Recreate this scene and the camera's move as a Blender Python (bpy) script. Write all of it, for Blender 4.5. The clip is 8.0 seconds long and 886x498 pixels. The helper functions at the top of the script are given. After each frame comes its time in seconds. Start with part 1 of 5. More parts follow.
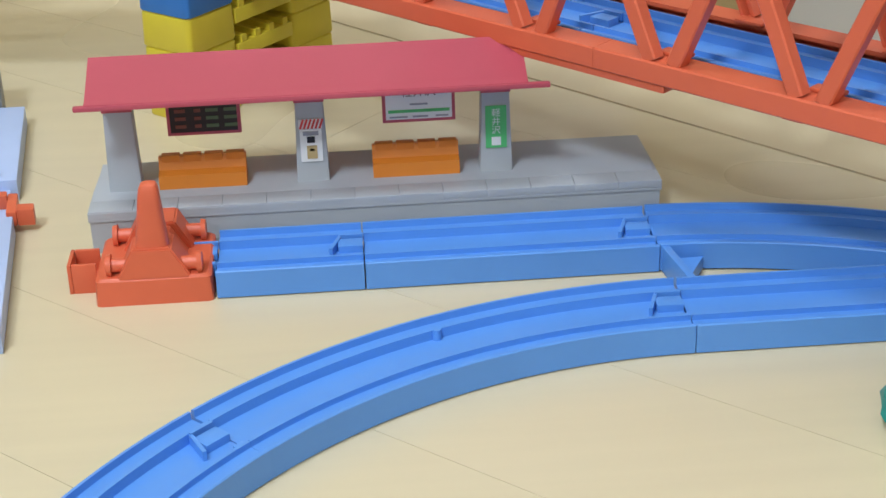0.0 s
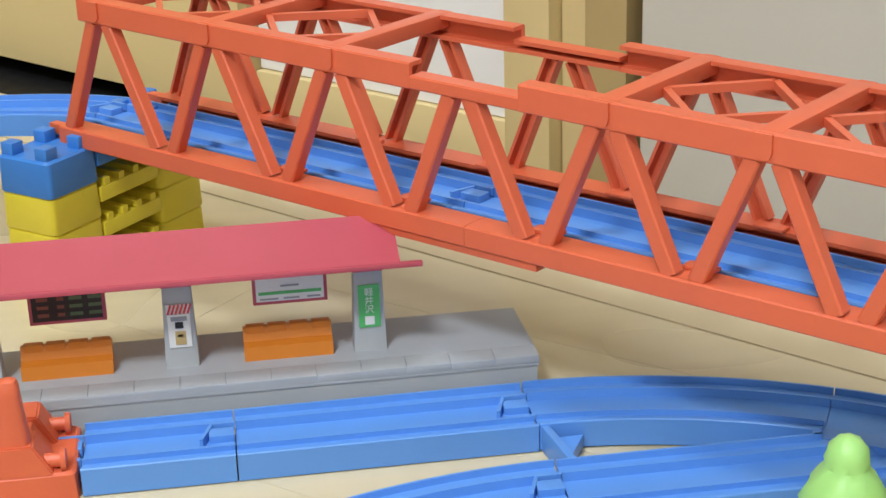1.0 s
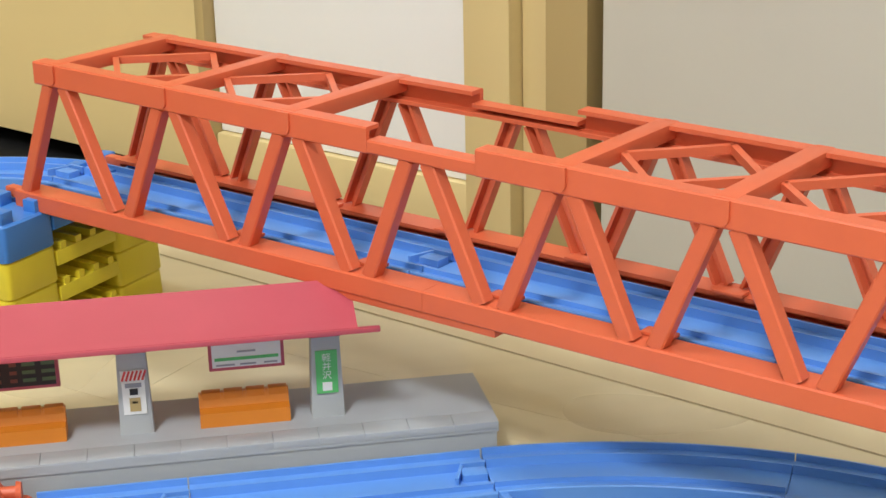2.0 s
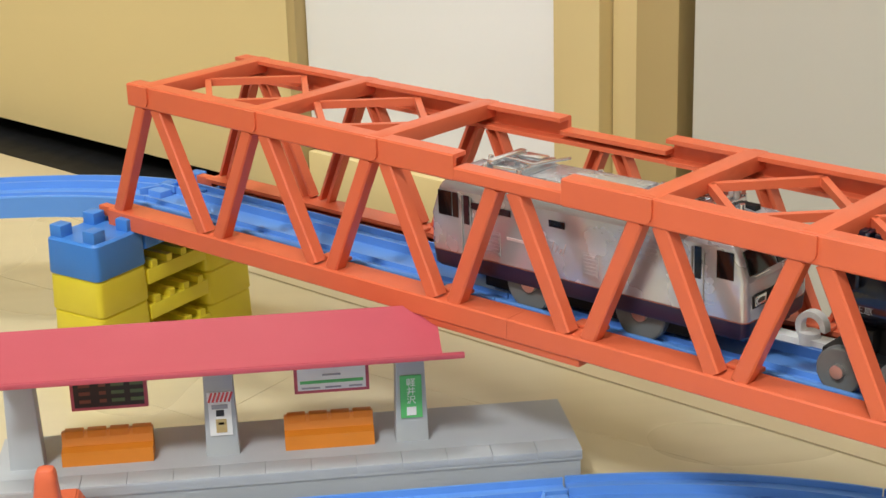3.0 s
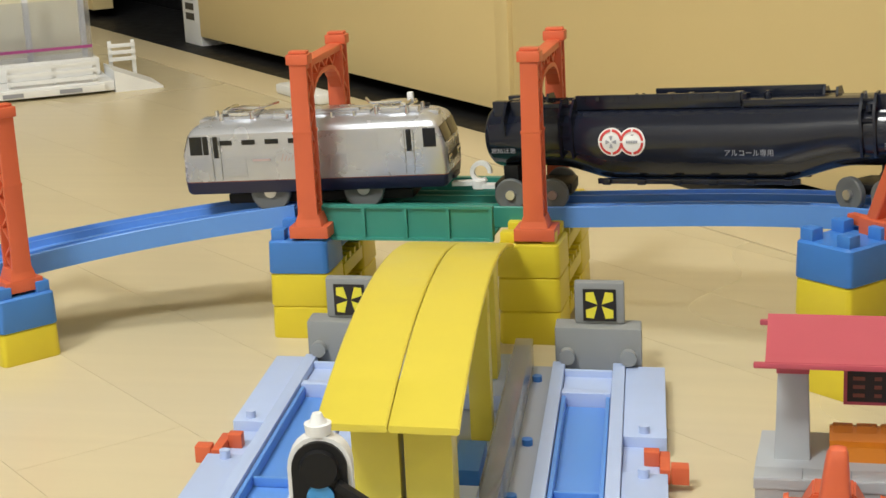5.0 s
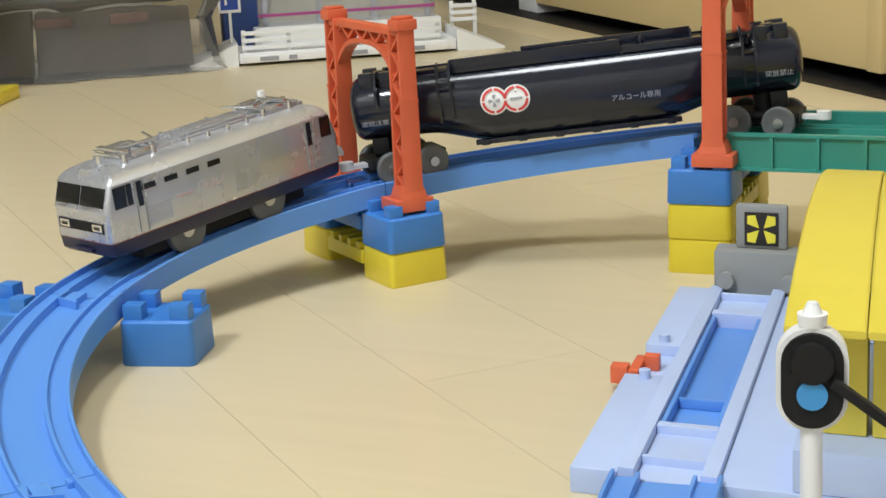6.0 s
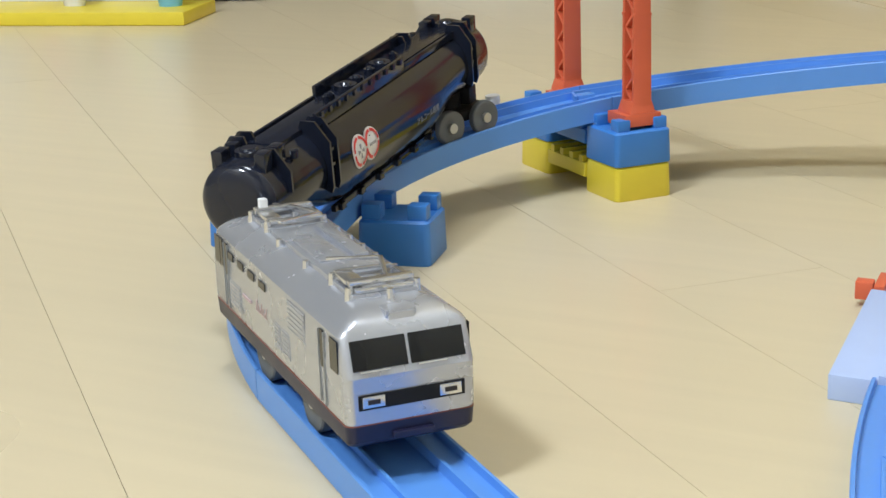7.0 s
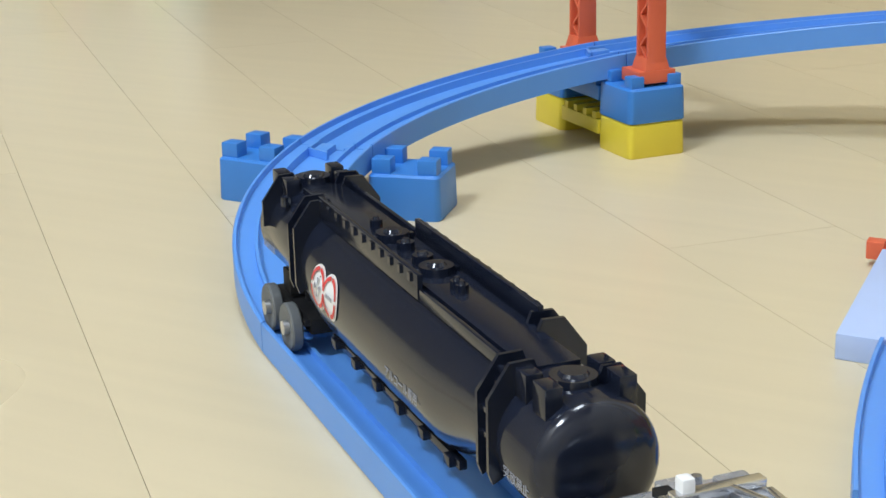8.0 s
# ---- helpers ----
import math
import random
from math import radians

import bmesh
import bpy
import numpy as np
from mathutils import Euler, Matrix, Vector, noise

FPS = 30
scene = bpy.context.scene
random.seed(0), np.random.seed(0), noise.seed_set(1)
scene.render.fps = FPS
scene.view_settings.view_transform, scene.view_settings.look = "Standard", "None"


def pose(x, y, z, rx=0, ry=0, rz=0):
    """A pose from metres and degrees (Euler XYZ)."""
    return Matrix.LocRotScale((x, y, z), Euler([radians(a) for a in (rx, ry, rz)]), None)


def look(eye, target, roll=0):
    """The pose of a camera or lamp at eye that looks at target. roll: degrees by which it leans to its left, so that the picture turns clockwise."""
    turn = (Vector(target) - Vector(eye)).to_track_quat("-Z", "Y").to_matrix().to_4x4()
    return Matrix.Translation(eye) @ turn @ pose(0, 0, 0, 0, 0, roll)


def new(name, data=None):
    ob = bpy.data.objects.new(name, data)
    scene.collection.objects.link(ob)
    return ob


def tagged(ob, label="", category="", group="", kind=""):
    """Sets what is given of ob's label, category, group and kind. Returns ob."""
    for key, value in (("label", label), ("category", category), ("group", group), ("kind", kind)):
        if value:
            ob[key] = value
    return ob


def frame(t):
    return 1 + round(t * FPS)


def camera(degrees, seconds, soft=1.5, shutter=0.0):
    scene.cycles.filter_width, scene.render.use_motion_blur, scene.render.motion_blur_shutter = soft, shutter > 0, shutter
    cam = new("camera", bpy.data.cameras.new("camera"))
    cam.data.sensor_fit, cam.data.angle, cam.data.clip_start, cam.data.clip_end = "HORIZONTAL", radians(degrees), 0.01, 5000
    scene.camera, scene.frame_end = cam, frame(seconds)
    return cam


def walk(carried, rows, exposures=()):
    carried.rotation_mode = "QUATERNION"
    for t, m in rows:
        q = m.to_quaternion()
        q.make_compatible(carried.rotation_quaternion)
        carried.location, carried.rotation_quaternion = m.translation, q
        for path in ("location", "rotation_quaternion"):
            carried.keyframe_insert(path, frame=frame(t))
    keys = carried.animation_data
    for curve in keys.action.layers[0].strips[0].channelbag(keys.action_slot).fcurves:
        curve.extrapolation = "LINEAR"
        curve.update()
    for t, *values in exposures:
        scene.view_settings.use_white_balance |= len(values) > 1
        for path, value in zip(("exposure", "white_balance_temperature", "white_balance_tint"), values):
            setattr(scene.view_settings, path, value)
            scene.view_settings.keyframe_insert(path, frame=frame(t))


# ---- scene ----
cam = camera(30.2, 8.0)
PATH = [
    (0, (-0.005, -0.53, 0.277), (0.108, 1.26, -0.608), -1.8),
    (0.5, (-0.002, -0.521, 0.282), (0.192, 1.3, -0.521), -1.8),
    (1, (0.002, -0.512, 0.287), (0.264, 1.329, -0.451), -1.7),
    (1.5, (0.007, -0.506, 0.287), (0.305, 1.347, -0.404), -1.4),
    (1.7, (0.005, -0.508, 0.286), (0.319, 1.349, -0.387), -1.2),
    (2.8, (0.016, -0.504, 0.294), (0.237, 1.367, -0.379), -1.8),
    (3, (0.01, -0.506, 0.294), (0.203, 1.372, -0.366), -1.7),
    (3.5, (-0.015, -0.51, 0.298), (0.051, 1.388, -0.33), -2.0),
    (4, (-0.042, -0.509, 0.288), (-0.129, 1.401, -0.3), -2.4),
    (4.2, (-0.04, -0.496, 0.279), (-0.234, 1.409, -0.297), -3.2),
    (4.5, (-0.059, -0.511, 0.272), (-0.327, 1.396, -0.269), -2.6),
    (4.7, (-0.064, -0.512, 0.264), (-0.406, 1.388, -0.257), -2.6),
    (5.8, (-0.133, -0.49, 0.21), (-0.866, 1.306, -0.273), -2.8),
    (6, (-0.142, -0.498, 0.207), (-0.926, 1.276, -0.28), -2.8),
    (6.2, (-0.151, -0.505, 0.207), (-0.981, 1.246, -0.29), -2.6),
    (6.5, (-0.163, -0.514, 0.202), (-1.041, 1.208, -0.311), -2.4),
    (7, (-0.176, -0.523, 0.196), (-1.105, 1.161, -0.354), -1.8),
    (7.5, (-0.175, -0.52, 0.194), (-1.12, 1.145, -0.384), -1.6),
    (8, (-0.173, -0.519, 0.194), (-1.118, 1.139, -0.404), -1.4),
]
EXPOSURES = [(0, -0.36, 5500, 5), (1.5, -0.08, 6100, 5), (3.0, -0.08, 6300, 4), (4.5, -0.23, 6500, 4), (5.8, -0.30, 6050, 5), (8.0, -0.30, 5480, 6)]
walk(cam, [(t, look(eye, target, roll)) for t, eye, target, roll in PATH], EXPOSURES)

# ---- world and light ----
world = bpy.data.worlds.new("world")
scene.world = world
world.use_nodes = True
world.node_tree.nodes["Background"].inputs["Color"].default_value = (0.9, 0.95, 1.0, 1)
world.node_tree.nodes["Background"].inputs["Strength"].default_value = 0.25


def ceiling_lamp_light(x, y, z, size, watts):
    data = bpy.data.lights.new("lamp_light", "AREA")
    data.shape, data.size, data.energy, data.color = "DISK", size, watts, (1.0, 0.97, 0.95)
    ob = new("lamp_light", data)
    ob.matrix_world = pose(x, y, z)
    return ob


LAMPS = ((-0.45, -0.15, 0.28), (-0.85, -1.65, 0.28))
ceiling_lamp_light(-0.45, -0.15, 2.31, 0.50, 11)
ceiling_lamp_light(-0.85, -1.65, 2.31, 0.50, 60)

# ---- materials ----


def material(name, colour, rough=0.45, metal=0.0, vary=0.06, scale=60.0, bump=0.05, bump_scale=900.0, spec=0.5, coat=0.0, random_tint=0.0):
    m = bpy.data.materials.new(name)
    m.use_nodes = True
    nodes, links = m.node_tree.nodes, m.node_tree.links
    shader = nodes["Principled BSDF"]
    shader.inputs["Roughness"].default_value = rough
    shader.inputs["Metallic"].default_value = metal
    shader.inputs["Specular IOR Level"].default_value = spec
    shader.inputs["Coat Weight"].default_value = coat
    place = nodes.new("ShaderNodeTexCoord")
    large = nodes.new("ShaderNodeTexNoise")
    large.inputs["Scale"].default_value, large.inputs["Detail"].default_value = scale, 3
    links.new(place.outputs["Object"], large.inputs["Vector"])
    ramp = nodes.new("ShaderNodeMapRange")
    ramp.inputs["To Min"].default_value, ramp.inputs["To Max"].default_value = 1 - vary, 1 + vary
    links.new(large.outputs["Fac"], ramp.inputs["Value"])
    mix = nodes.new("ShaderNodeVectorMath")
    mix.operation = "SCALE"
    mix.inputs[0].default_value = colour
    links.new(ramp.outputs["Result"], mix.inputs["Scale"])
    last = mix.outputs["Vector"]
    if random_tint:
        info = nodes.new("ShaderNodeObjectInfo")
        span = nodes.new("ShaderNodeMapRange")
        span.inputs["To Min"].default_value, span.inputs["To Max"].default_value = 1 - random_tint, 1 + random_tint
        links.new(info.outputs["Random"], span.inputs["Value"])
        again = nodes.new("ShaderNodeVectorMath")
        again.operation = "SCALE"
        links.new(last, again.inputs[0])
        links.new(span.outputs["Result"], again.inputs["Scale"])
        last = again.outputs["Vector"]
    links.new(last, shader.inputs["Base Color"])
    fine = nodes.new("ShaderNodeTexNoise")
    fine.inputs["Scale"].default_value, fine.inputs["Detail"].default_value = bump_scale, 2
    links.new(place.outputs["Object"], fine.inputs["Vector"])
    relief = nodes.new("ShaderNodeBump")
    relief.inputs["Strength"].default_value, relief.inputs["Distance"].default_value = bump, 0.0004
    links.new(fine.outputs["Fac"], relief.inputs["Height"])
    links.new(relief.outputs["Normal"], shader.inputs["Normal"])
    shine = nodes.new("ShaderNodeMapRange")
    shine.inputs["To Min"].default_value, shine.inputs["To Max"].default_value = rough * 0.8, min(1.0, rough * 1.25)
    links.new(large.outputs["Fac"], shine.inputs["Value"])
    links.new(shine.outputs["Result"], shader.inputs["Roughness"])
    return m


def clear_material(name, colour, rough=0.15):
    m = bpy.data.materials.new(name)
    m.use_nodes = True
    shader = m.node_tree.nodes["Principled BSDF"]
    shader.inputs["Base Color"].default_value = (*colour, 1)
    shader.inputs["Transmission Weight"].default_value = 0.9
    shader.inputs["Roughness"].default_value = rough
    shader.inputs["IOR"].default_value = 1.2
    return m


RAIL_BLUE = material("rail_blue_plastic", (0.122, 0.300, 0.75), 0.36, vary=0.05, scale=40)
BLOCK_BLUE = material("block_blue_plastic", (0.055, 0.21, 0.62), 0.4)
YELLOW = material("yellow_plastic", (0.74, 0.61, 0.035), 0.35)
ARCH_YELLOW = material("warm_yellow_plastic", (0.68, 0.565, 0.065), 0.33)
RED = material("orange_red_plastic", (0.64, 0.128, 0.055), 0.4)
ROOF_RED = material("crimson_plastic", (0.45, 0.075, 0.11), 0.35)
GREY = material("light_grey_plastic", (0.43, 0.455, 0.49), 0.5)
MID_GREY = material("mid_grey_plastic", (0.27, 0.28, 0.28), 0.5)
ORANGE = material("orange_plastic", (0.64, 0.21, 0.018), 0.42)
GREEN = material("sea_green_plastic", (0.045, 0.27, 0.22), 0.4)
TREE_GREEN = material("light_green_plastic", (0.36, 0.66, 0.20), 0.4)
LAVENDER = material("pale_blue_plastic", (0.45, 0.55, 0.82), 0.45)
WHITE = material("white_plastic", (0.78, 0.79, 0.80), 0.4)
CREAM = material("cream_plastic", (0.70, 0.66, 0.50), 0.45)
BLACK = material("glossy_black_plastic", (0.010, 0.013, 0.025), 0.13, spec=0.5, vary=0.1)
DARK = material("matt_black", (0.010, 0.010, 0.011), 0.55, spec=0.25)
SILVER = material("silver_paint", (0.53, 0.55, 0.60), 0.26, metal=0.62, vary=0.03)
BRIGHT = material("bright_plated_plastic", (0.72, 0.73, 0.75), 0.2, metal=0.9)
NAVY = material("navy_plastic", (0.012, 0.013, 0.045), 0.4)
TYRE = material("grey_rubber", (0.13, 0.14, 0.145), 0.55)
STEEL = material("steel_pin", (0.62, 0.62, 0.62), 0.3, metal=0.9)
GLASS_DARK = material("smoked_window", (0.006, 0.007, 0.008), 0.12)
SIGN_WHITE = material("white_sticker", (0.80, 0.81, 0.82), 0.4, bump=0.0)
SIGN_DARK = material("black_board", (0.018, 0.014, 0.013), 0.4, bump=0.0)
SIGN_RED = material("red_ink", (0.60, 0.05, 0.05), 0.5, bump=0.0)
SIGN_GREEN = material("green_ink", (0.12, 0.50, 0.16), 0.5, bump=0.0)
SIGN_GREY = material("grey_ink", (0.30, 0.31, 0.36), 0.5, bump=0.0)
DIM_RED = material("dim_red_ink", (0.20, 0.06, 0.04), 0.5, bump=0.0)
FADED_RED = material("faded_red_ink", (0.50, 0.38, 0.38), 0.5, bump=0.0)
DIM_GREEN = material("dim_green_ink", (0.10, 0.15, 0.07), 0.5, bump=0.0)
YARD_GREY = material("lavender_grey_plastic", (0.36, 0.40, 0.50), 0.45)
SIGN_YELLOW = material("yellow_ink", (0.80, 0.72, 0.05), 0.5, bump=0.0)
LENS_BLUE = material("blue_lens", (0.06, 0.28, 0.62), 0.25, bump=0.0)
WALL_TAN = material("tan_wall", (0.72, 0.575, 0.285), 0.6, vary=0.05, scale=5, bump=0.12, bump_scale=300)
WALL_EDGE = material("tan_frame", (0.48, 0.36, 0.16), 0.55, vary=0.06, scale=8)
WALL_WHITE = material("white_board", (0.90, 0.90, 0.91), 0.55, vary=0.03, scale=6, bump=0.2, bump_scale=250)
WALL_GREY = material("grey_board", (0.64, 0.62, 0.55), 0.6, vary=0.06, scale=6, bump=0.2, bump_scale=250)
SILL = material("pale_sill_wood", (0.62, 0.52, 0.33), 0.45, vary=0.06, scale=10)
CEILING_PAINT = material("ceiling_paint", (0.54, 0.52, 0.48), 0.8, vary=0.03, scale=2)
CLEAR = clear_material("clear_plastic", (0.80, 0.82, 0.88))
CLEAR_FILM = clear_material("clear_film", (0.90, 0.90, 0.90), 0.08)


def floor_material():
    m = material("beech_floor", (0.65, 0.56, 0.37), 0.28, vary=0.03, scale=1.3, bump=0.0, bump_scale=120, random_tint=0.02)
    nodes, links = m.node_tree.nodes, m.node_tree.links
    place = nodes.new("ShaderNodeTexCoord")
    squash = nodes.new("ShaderNodeMapping")
    squash.inputs["Scale"].default_value = (6.0, 90.0, 10.0)
    links.new(place.outputs["Object"], squash.inputs["Vector"])
    grain = nodes.new("ShaderNodeTexNoise")
    grain.inputs["Scale"].default_value, grain.inputs["Detail"].default_value = 1.0, 4
    links.new(squash.outputs["Vector"], grain.inputs["Vector"])
    span = nodes.new("ShaderNodeMapRange")
    span.inputs["To Min"].default_value, span.inputs["To Max"].default_value = 0.93, 1.05
    links.new(grain.outputs["Fac"], span.inputs["Value"])
    shader = nodes["Principled BSDF"]
    old = shader.inputs["Base Color"].links[0].from_socket
    mult = nodes.new("ShaderNodeVectorMath")
    mult.operation = "SCALE"
    links.new(old, mult.inputs[0])
    links.new(span.outputs["Result"], mult.inputs["Scale"])
    links.new(mult.outputs["Vector"], shader.inputs["Base Color"])
    return m


FLOOR_WOOD = floor_material()
SEAM = material("dark_joint", (0.26, 0.18, 0.09), 0.8)

# ---- mesh helpers ----


def box(bm, lo, hi, m=None, bevel=0.0):
    lo, hi = Vector(lo), Vector(hi)
    made = bmesh.ops.create_cube(bm, size=1.0, matrix=(m or Matrix()) @ Matrix.LocRotScale((lo + hi) / 2, None, hi - lo))
    if bevel:
        edges = list({e for v in made["verts"] for e in v.link_edges})
        bmesh.ops.bevel(bm, geom=edges, offset=bevel, segments=2, affect="EDGES", profile=0.6)


def beam(bm, p, q, wide, high, up=(0, 0, 1), bevel=0.0):
    """A bar from p to q; wide is measured across up and the bar, high along up."""
    p, q = Vector(p), Vector(q)
    d = (q - p).normalized()
    side = d.cross(Vector(up)).normalized()
    top = side.cross(d)
    m = Matrix((d, side, top)).transposed().to_4x4()
    m.translation = (p + q) / 2
    n = (q - p).length / 2
    box(bm, (-n, -wide / 2, -high / 2), (n, wide / 2, high / 2), m, bevel)


def cyl(bm, p, q, r, r2=None, seg=16):
    p, q = Vector(p), Vector(q)
    d = q - p
    m = Matrix.Translation((p + q) / 2) @ d.to_track_quat("Z", "Y").to_matrix().to_4x4()
    bmesh.ops.create_cone(bm, cap_ends=True, segments=seg, radius1=r, radius2=r if r2 is None else r2, depth=d.length, matrix=m)


def ball(bm, c, r, m=None, seg=14):
    sx = r if isinstance(r, (tuple, list)) else (r, r, r)
    bmesh.ops.create_uvsphere(bm, u_segments=seg, v_segments=seg // 2 + 1, radius=1.0, matrix=(m or Matrix()) @ Matrix.LocRotScale(c, None, sx))


def prism(bm, outline, a, b, m=None):
    """A slab: the outline in x and y, from height a to height b."""
    m = m or Matrix()
    low = [bm.verts.new(m @ Vector((x, y, a))) for x, y in outline]
    top = [bm.verts.new(m @ Vector((x, y, b))) for x, y in outline]
    n = len(outline)
    bm.faces.new(low[::-1])
    bm.faces.new(top)
    for i in range(n):
        bm.faces.new((low[i], low[(i + 1) % n], top[(i + 1) % n], top[i]))


def loft(bm, rings, caps=True):
    rows = [[bm.verts.new(v) for v in ring] for ring in rings]
    n = len(rows[0])
    for a, b in zip(rows, rows[1:]):
        for i in range(n):
            bm.faces.new((a[i], a[(i + 1) % n], b[(i + 1) % n], b[i]))
    if caps:
        bm.faces.new(rows[0][::-1])
        bm.faces.new(rows[-1])


def rounded(w, h, r, seg=4):
    """A rounded rectangle about the origin, w by h."""
    out = []
    for cx, cy, a in ((w / 2 - r, h / 2 - r, 0), (-w / 2 + r, h / 2 - r, 90), (-w / 2 + r, -h / 2 + r, 180), (w / 2 - r, -h / 2 + r, 270)):
        for i in range(seg + 1):
            t = radians(a + 90 * i / seg)
            out.append((cx + r * math.cos(t), cy + r * math.sin(t)))
    return out


def mesh_of(name, bm, mat, sharp=35):
    bmesh.ops.recalc_face_normals(bm, faces=bm.faces)
    data = bpy.data.meshes.new(name)
    bm.to_mesh(data)
    bm.free()
    data.materials.append(mat)
    data.shade_smooth()
    data.set_sharp_from_angle(angle=radians(sharp))
    return data


def part(name, bm, mat, parent=None, label="", m=None):
    ob = new(name, mesh_of(name, bm, mat))
    if parent is not None:
        ob.parent = parent
    if m is not None:
        ob.matrix_basis = m
    if label:
        ob["label"] = label
    return ob


def thing(name, label, category, m=None, group="", kind=""):
    ob = new(name)
    ob.empty_display_size = 0.01
    if m is not None:
        ob.matrix_basis = m
    return tagged(ob, label, category, group, kind)


def turned(v, angle):
    c, s = math.cos(radians(angle)), math.sin(radians(angle))
    return (v[0] * c - v[1] * s, v[0] * s + v[1] * c)


# ---- the line of the railway: plan points with headings, and the height of the rail's underside ----
BRIDGE_O = Vector((-0.0210, 0.2020, 0.0))
BRIDGE_D = Vector((0.6645, -0.7473, 0.0))
BRIDGE_N = Vector((0.7473, 0.6645, 0.0))


def on_bridge(u, v=0.0, z=0.0):
    return BRIDGE_O + BRIDGE_D * u + BRIDGE_N * v + Vector((0, 0, z))


BLOCK = 0.0168
DECK = 0.0630
GIRDER_Z = 3 * BLOCK + 0.0012  # the rails lie on the studs of the piers
DECK_RISE = 0.016  # the bridge climbs away from its left end
E0 = on_bridge(-0.035)
STATIONS = [  # x, y, heading, underside of the rail
    (*on_bridge(1.55)[:2], 131.64, DECK + DECK_RISE * 0.613), (*on_bridge(0.613)[:2], 131.64, DECK + DECK_RISE * 0.613), (*on_bridge(0.397)[:2], 131.64, DECK + DECK_RISE * 0.397), (*on_bridge(0.181)[:2], 131.64, DECK + DECK_RISE * 0.181),
    (E0.x, E0.y, 131.64, DECK), (-0.2195, 0.283, 180, GIRDER_Z), (-0.345, 0.283, 183, GIRDER_Z),
    (-0.494, 0.2135, 231, 2 * BLOCK + 0.0020), (-0.549, 0.050, 276, BLOCK * 0.80 + 0.006), (-0.466, -0.0935, 321, 0.0005),
    (-0.466 + 0.216 * 0.777, -0.0935 - 0.216 * 0.629, 321, 0.0005), (-0.466 + 0.8 * 0.777, -0.0935 - 0.8 * 0.629, 321, 0.0005)]


def leg(a, b, count=24, ease=1.0):
    """Points of one piece of line from station a to station b."""
    p, q = Vector((a[0], a[1], 0)), Vector((b[0], b[1], 0))
    turn = radians(b[2] - a[2])
    chord = (q - p).length
    k = chord if abs(turn) < 0.01 else chord * (4 / 3) * math.tan(turn / 4) / (2 * math.sin(turn / 2)) * 3
    ta = Vector((math.cos(radians(a[2])), math.sin(radians(a[2])), 0)) * k
    tb = Vector((math.cos(radians(b[2])), math.sin(radians(b[2])), 0)) * k
    out = []
    for i in range(count + 1):
        s = i / count
        x = p * (2 * s**3 - 3 * s * s + 1) + ta * (s**3 - 2 * s * s + s) + q * (3 * s * s - 2 * s**3) + tb * (s**3 - s * s)
        x.z = a[3] + (b[3] - a[3]) * (1 - (1 - s) ** ease)
        out.append(x)
    return out


LEGS = [leg(a, b, ease=1.5 if b[3] == GIRDER_Z and a[3] > GIRDER_Z else 1.25 if a[3] == GIRDER_Z else 1.0) for a, b in zip(STATIONS, STATIONS[1:])]
LINE = [LEGS[0][0]] + [p for one in LEGS for p in one[1:]]
DIST = [0.0]
for _a, _b in zip(LINE, LINE[1:]):
    DIST.append(DIST[-1] + (_b - _a).length)


def line_at(s):
    """The point of the railway s metres along it, and its direction."""
    i = min(max(int(np.searchsorted(DIST, s)) - 1, 0), len(LINE) - 2)
    f = (s - DIST[i]) / (DIST[i + 1] - DIST[i])
    d = LINE[i + 1] - LINE[i]
    return LINE[i] + d * f, d.normalized()

# ---- room ----
WALL_O = Vector((-0.386, 0.855, 0))
WALL_ANGLE = -47.63
WALL_M = Matrix.Translation(WALL_O) @ pose(0, 0, 0, 0, 0, WALL_ANGLE)  # x along the wall, y away from the room

floor = thing("floor", "pale glossy beech strip floor with fine joints", "floor", kind="structure")
PLANK_W, PLANK_L, PLANK_M = 0.0757, 0.909, pose(0, 0, 0, 0, 0, -41.5)  # strips run aslant to the wall
ROOM = ((-3.2, -2.6), (2.6, -0.0868))
CUTS = [(WALL_M @ Vector((0, ROOM[0][1], 0)), (0, -1, 0)), (WALL_M @ Vector((0, ROOM[1][1], 0)), (0, 1, 0)), (WALL_M @ Vector((ROOM[0][0], 0, 0)), (-1, 0, 0)), (WALL_M @ Vector((ROOM[1][0], 0, 0)), (1, 0, 0))]


def plank(x0, x1, y0, y1):
    bm = bmesh.new()
    box(bm, (x0 + 0.0001, y0 + 0.0001, -0.012), (x1 - 0.0001, y1 - 0.0001, 0), PLANK_M)
    for at, way in CUTS:
        bmesh.ops.bisect_plane(bm, geom=bm.verts[:] + bm.edges[:] + bm.faces[:], plane_co=at, plane_no=WALL_M.to_3x3() @ Vector(way), clear_outer=True)
    if len(bm.faces) < 3:
        bm.free()
        return
    bmesh.ops.holes_fill(bm, edges=bm.edges)
    part("plank", bm, FLOOR_WOOD, floor)


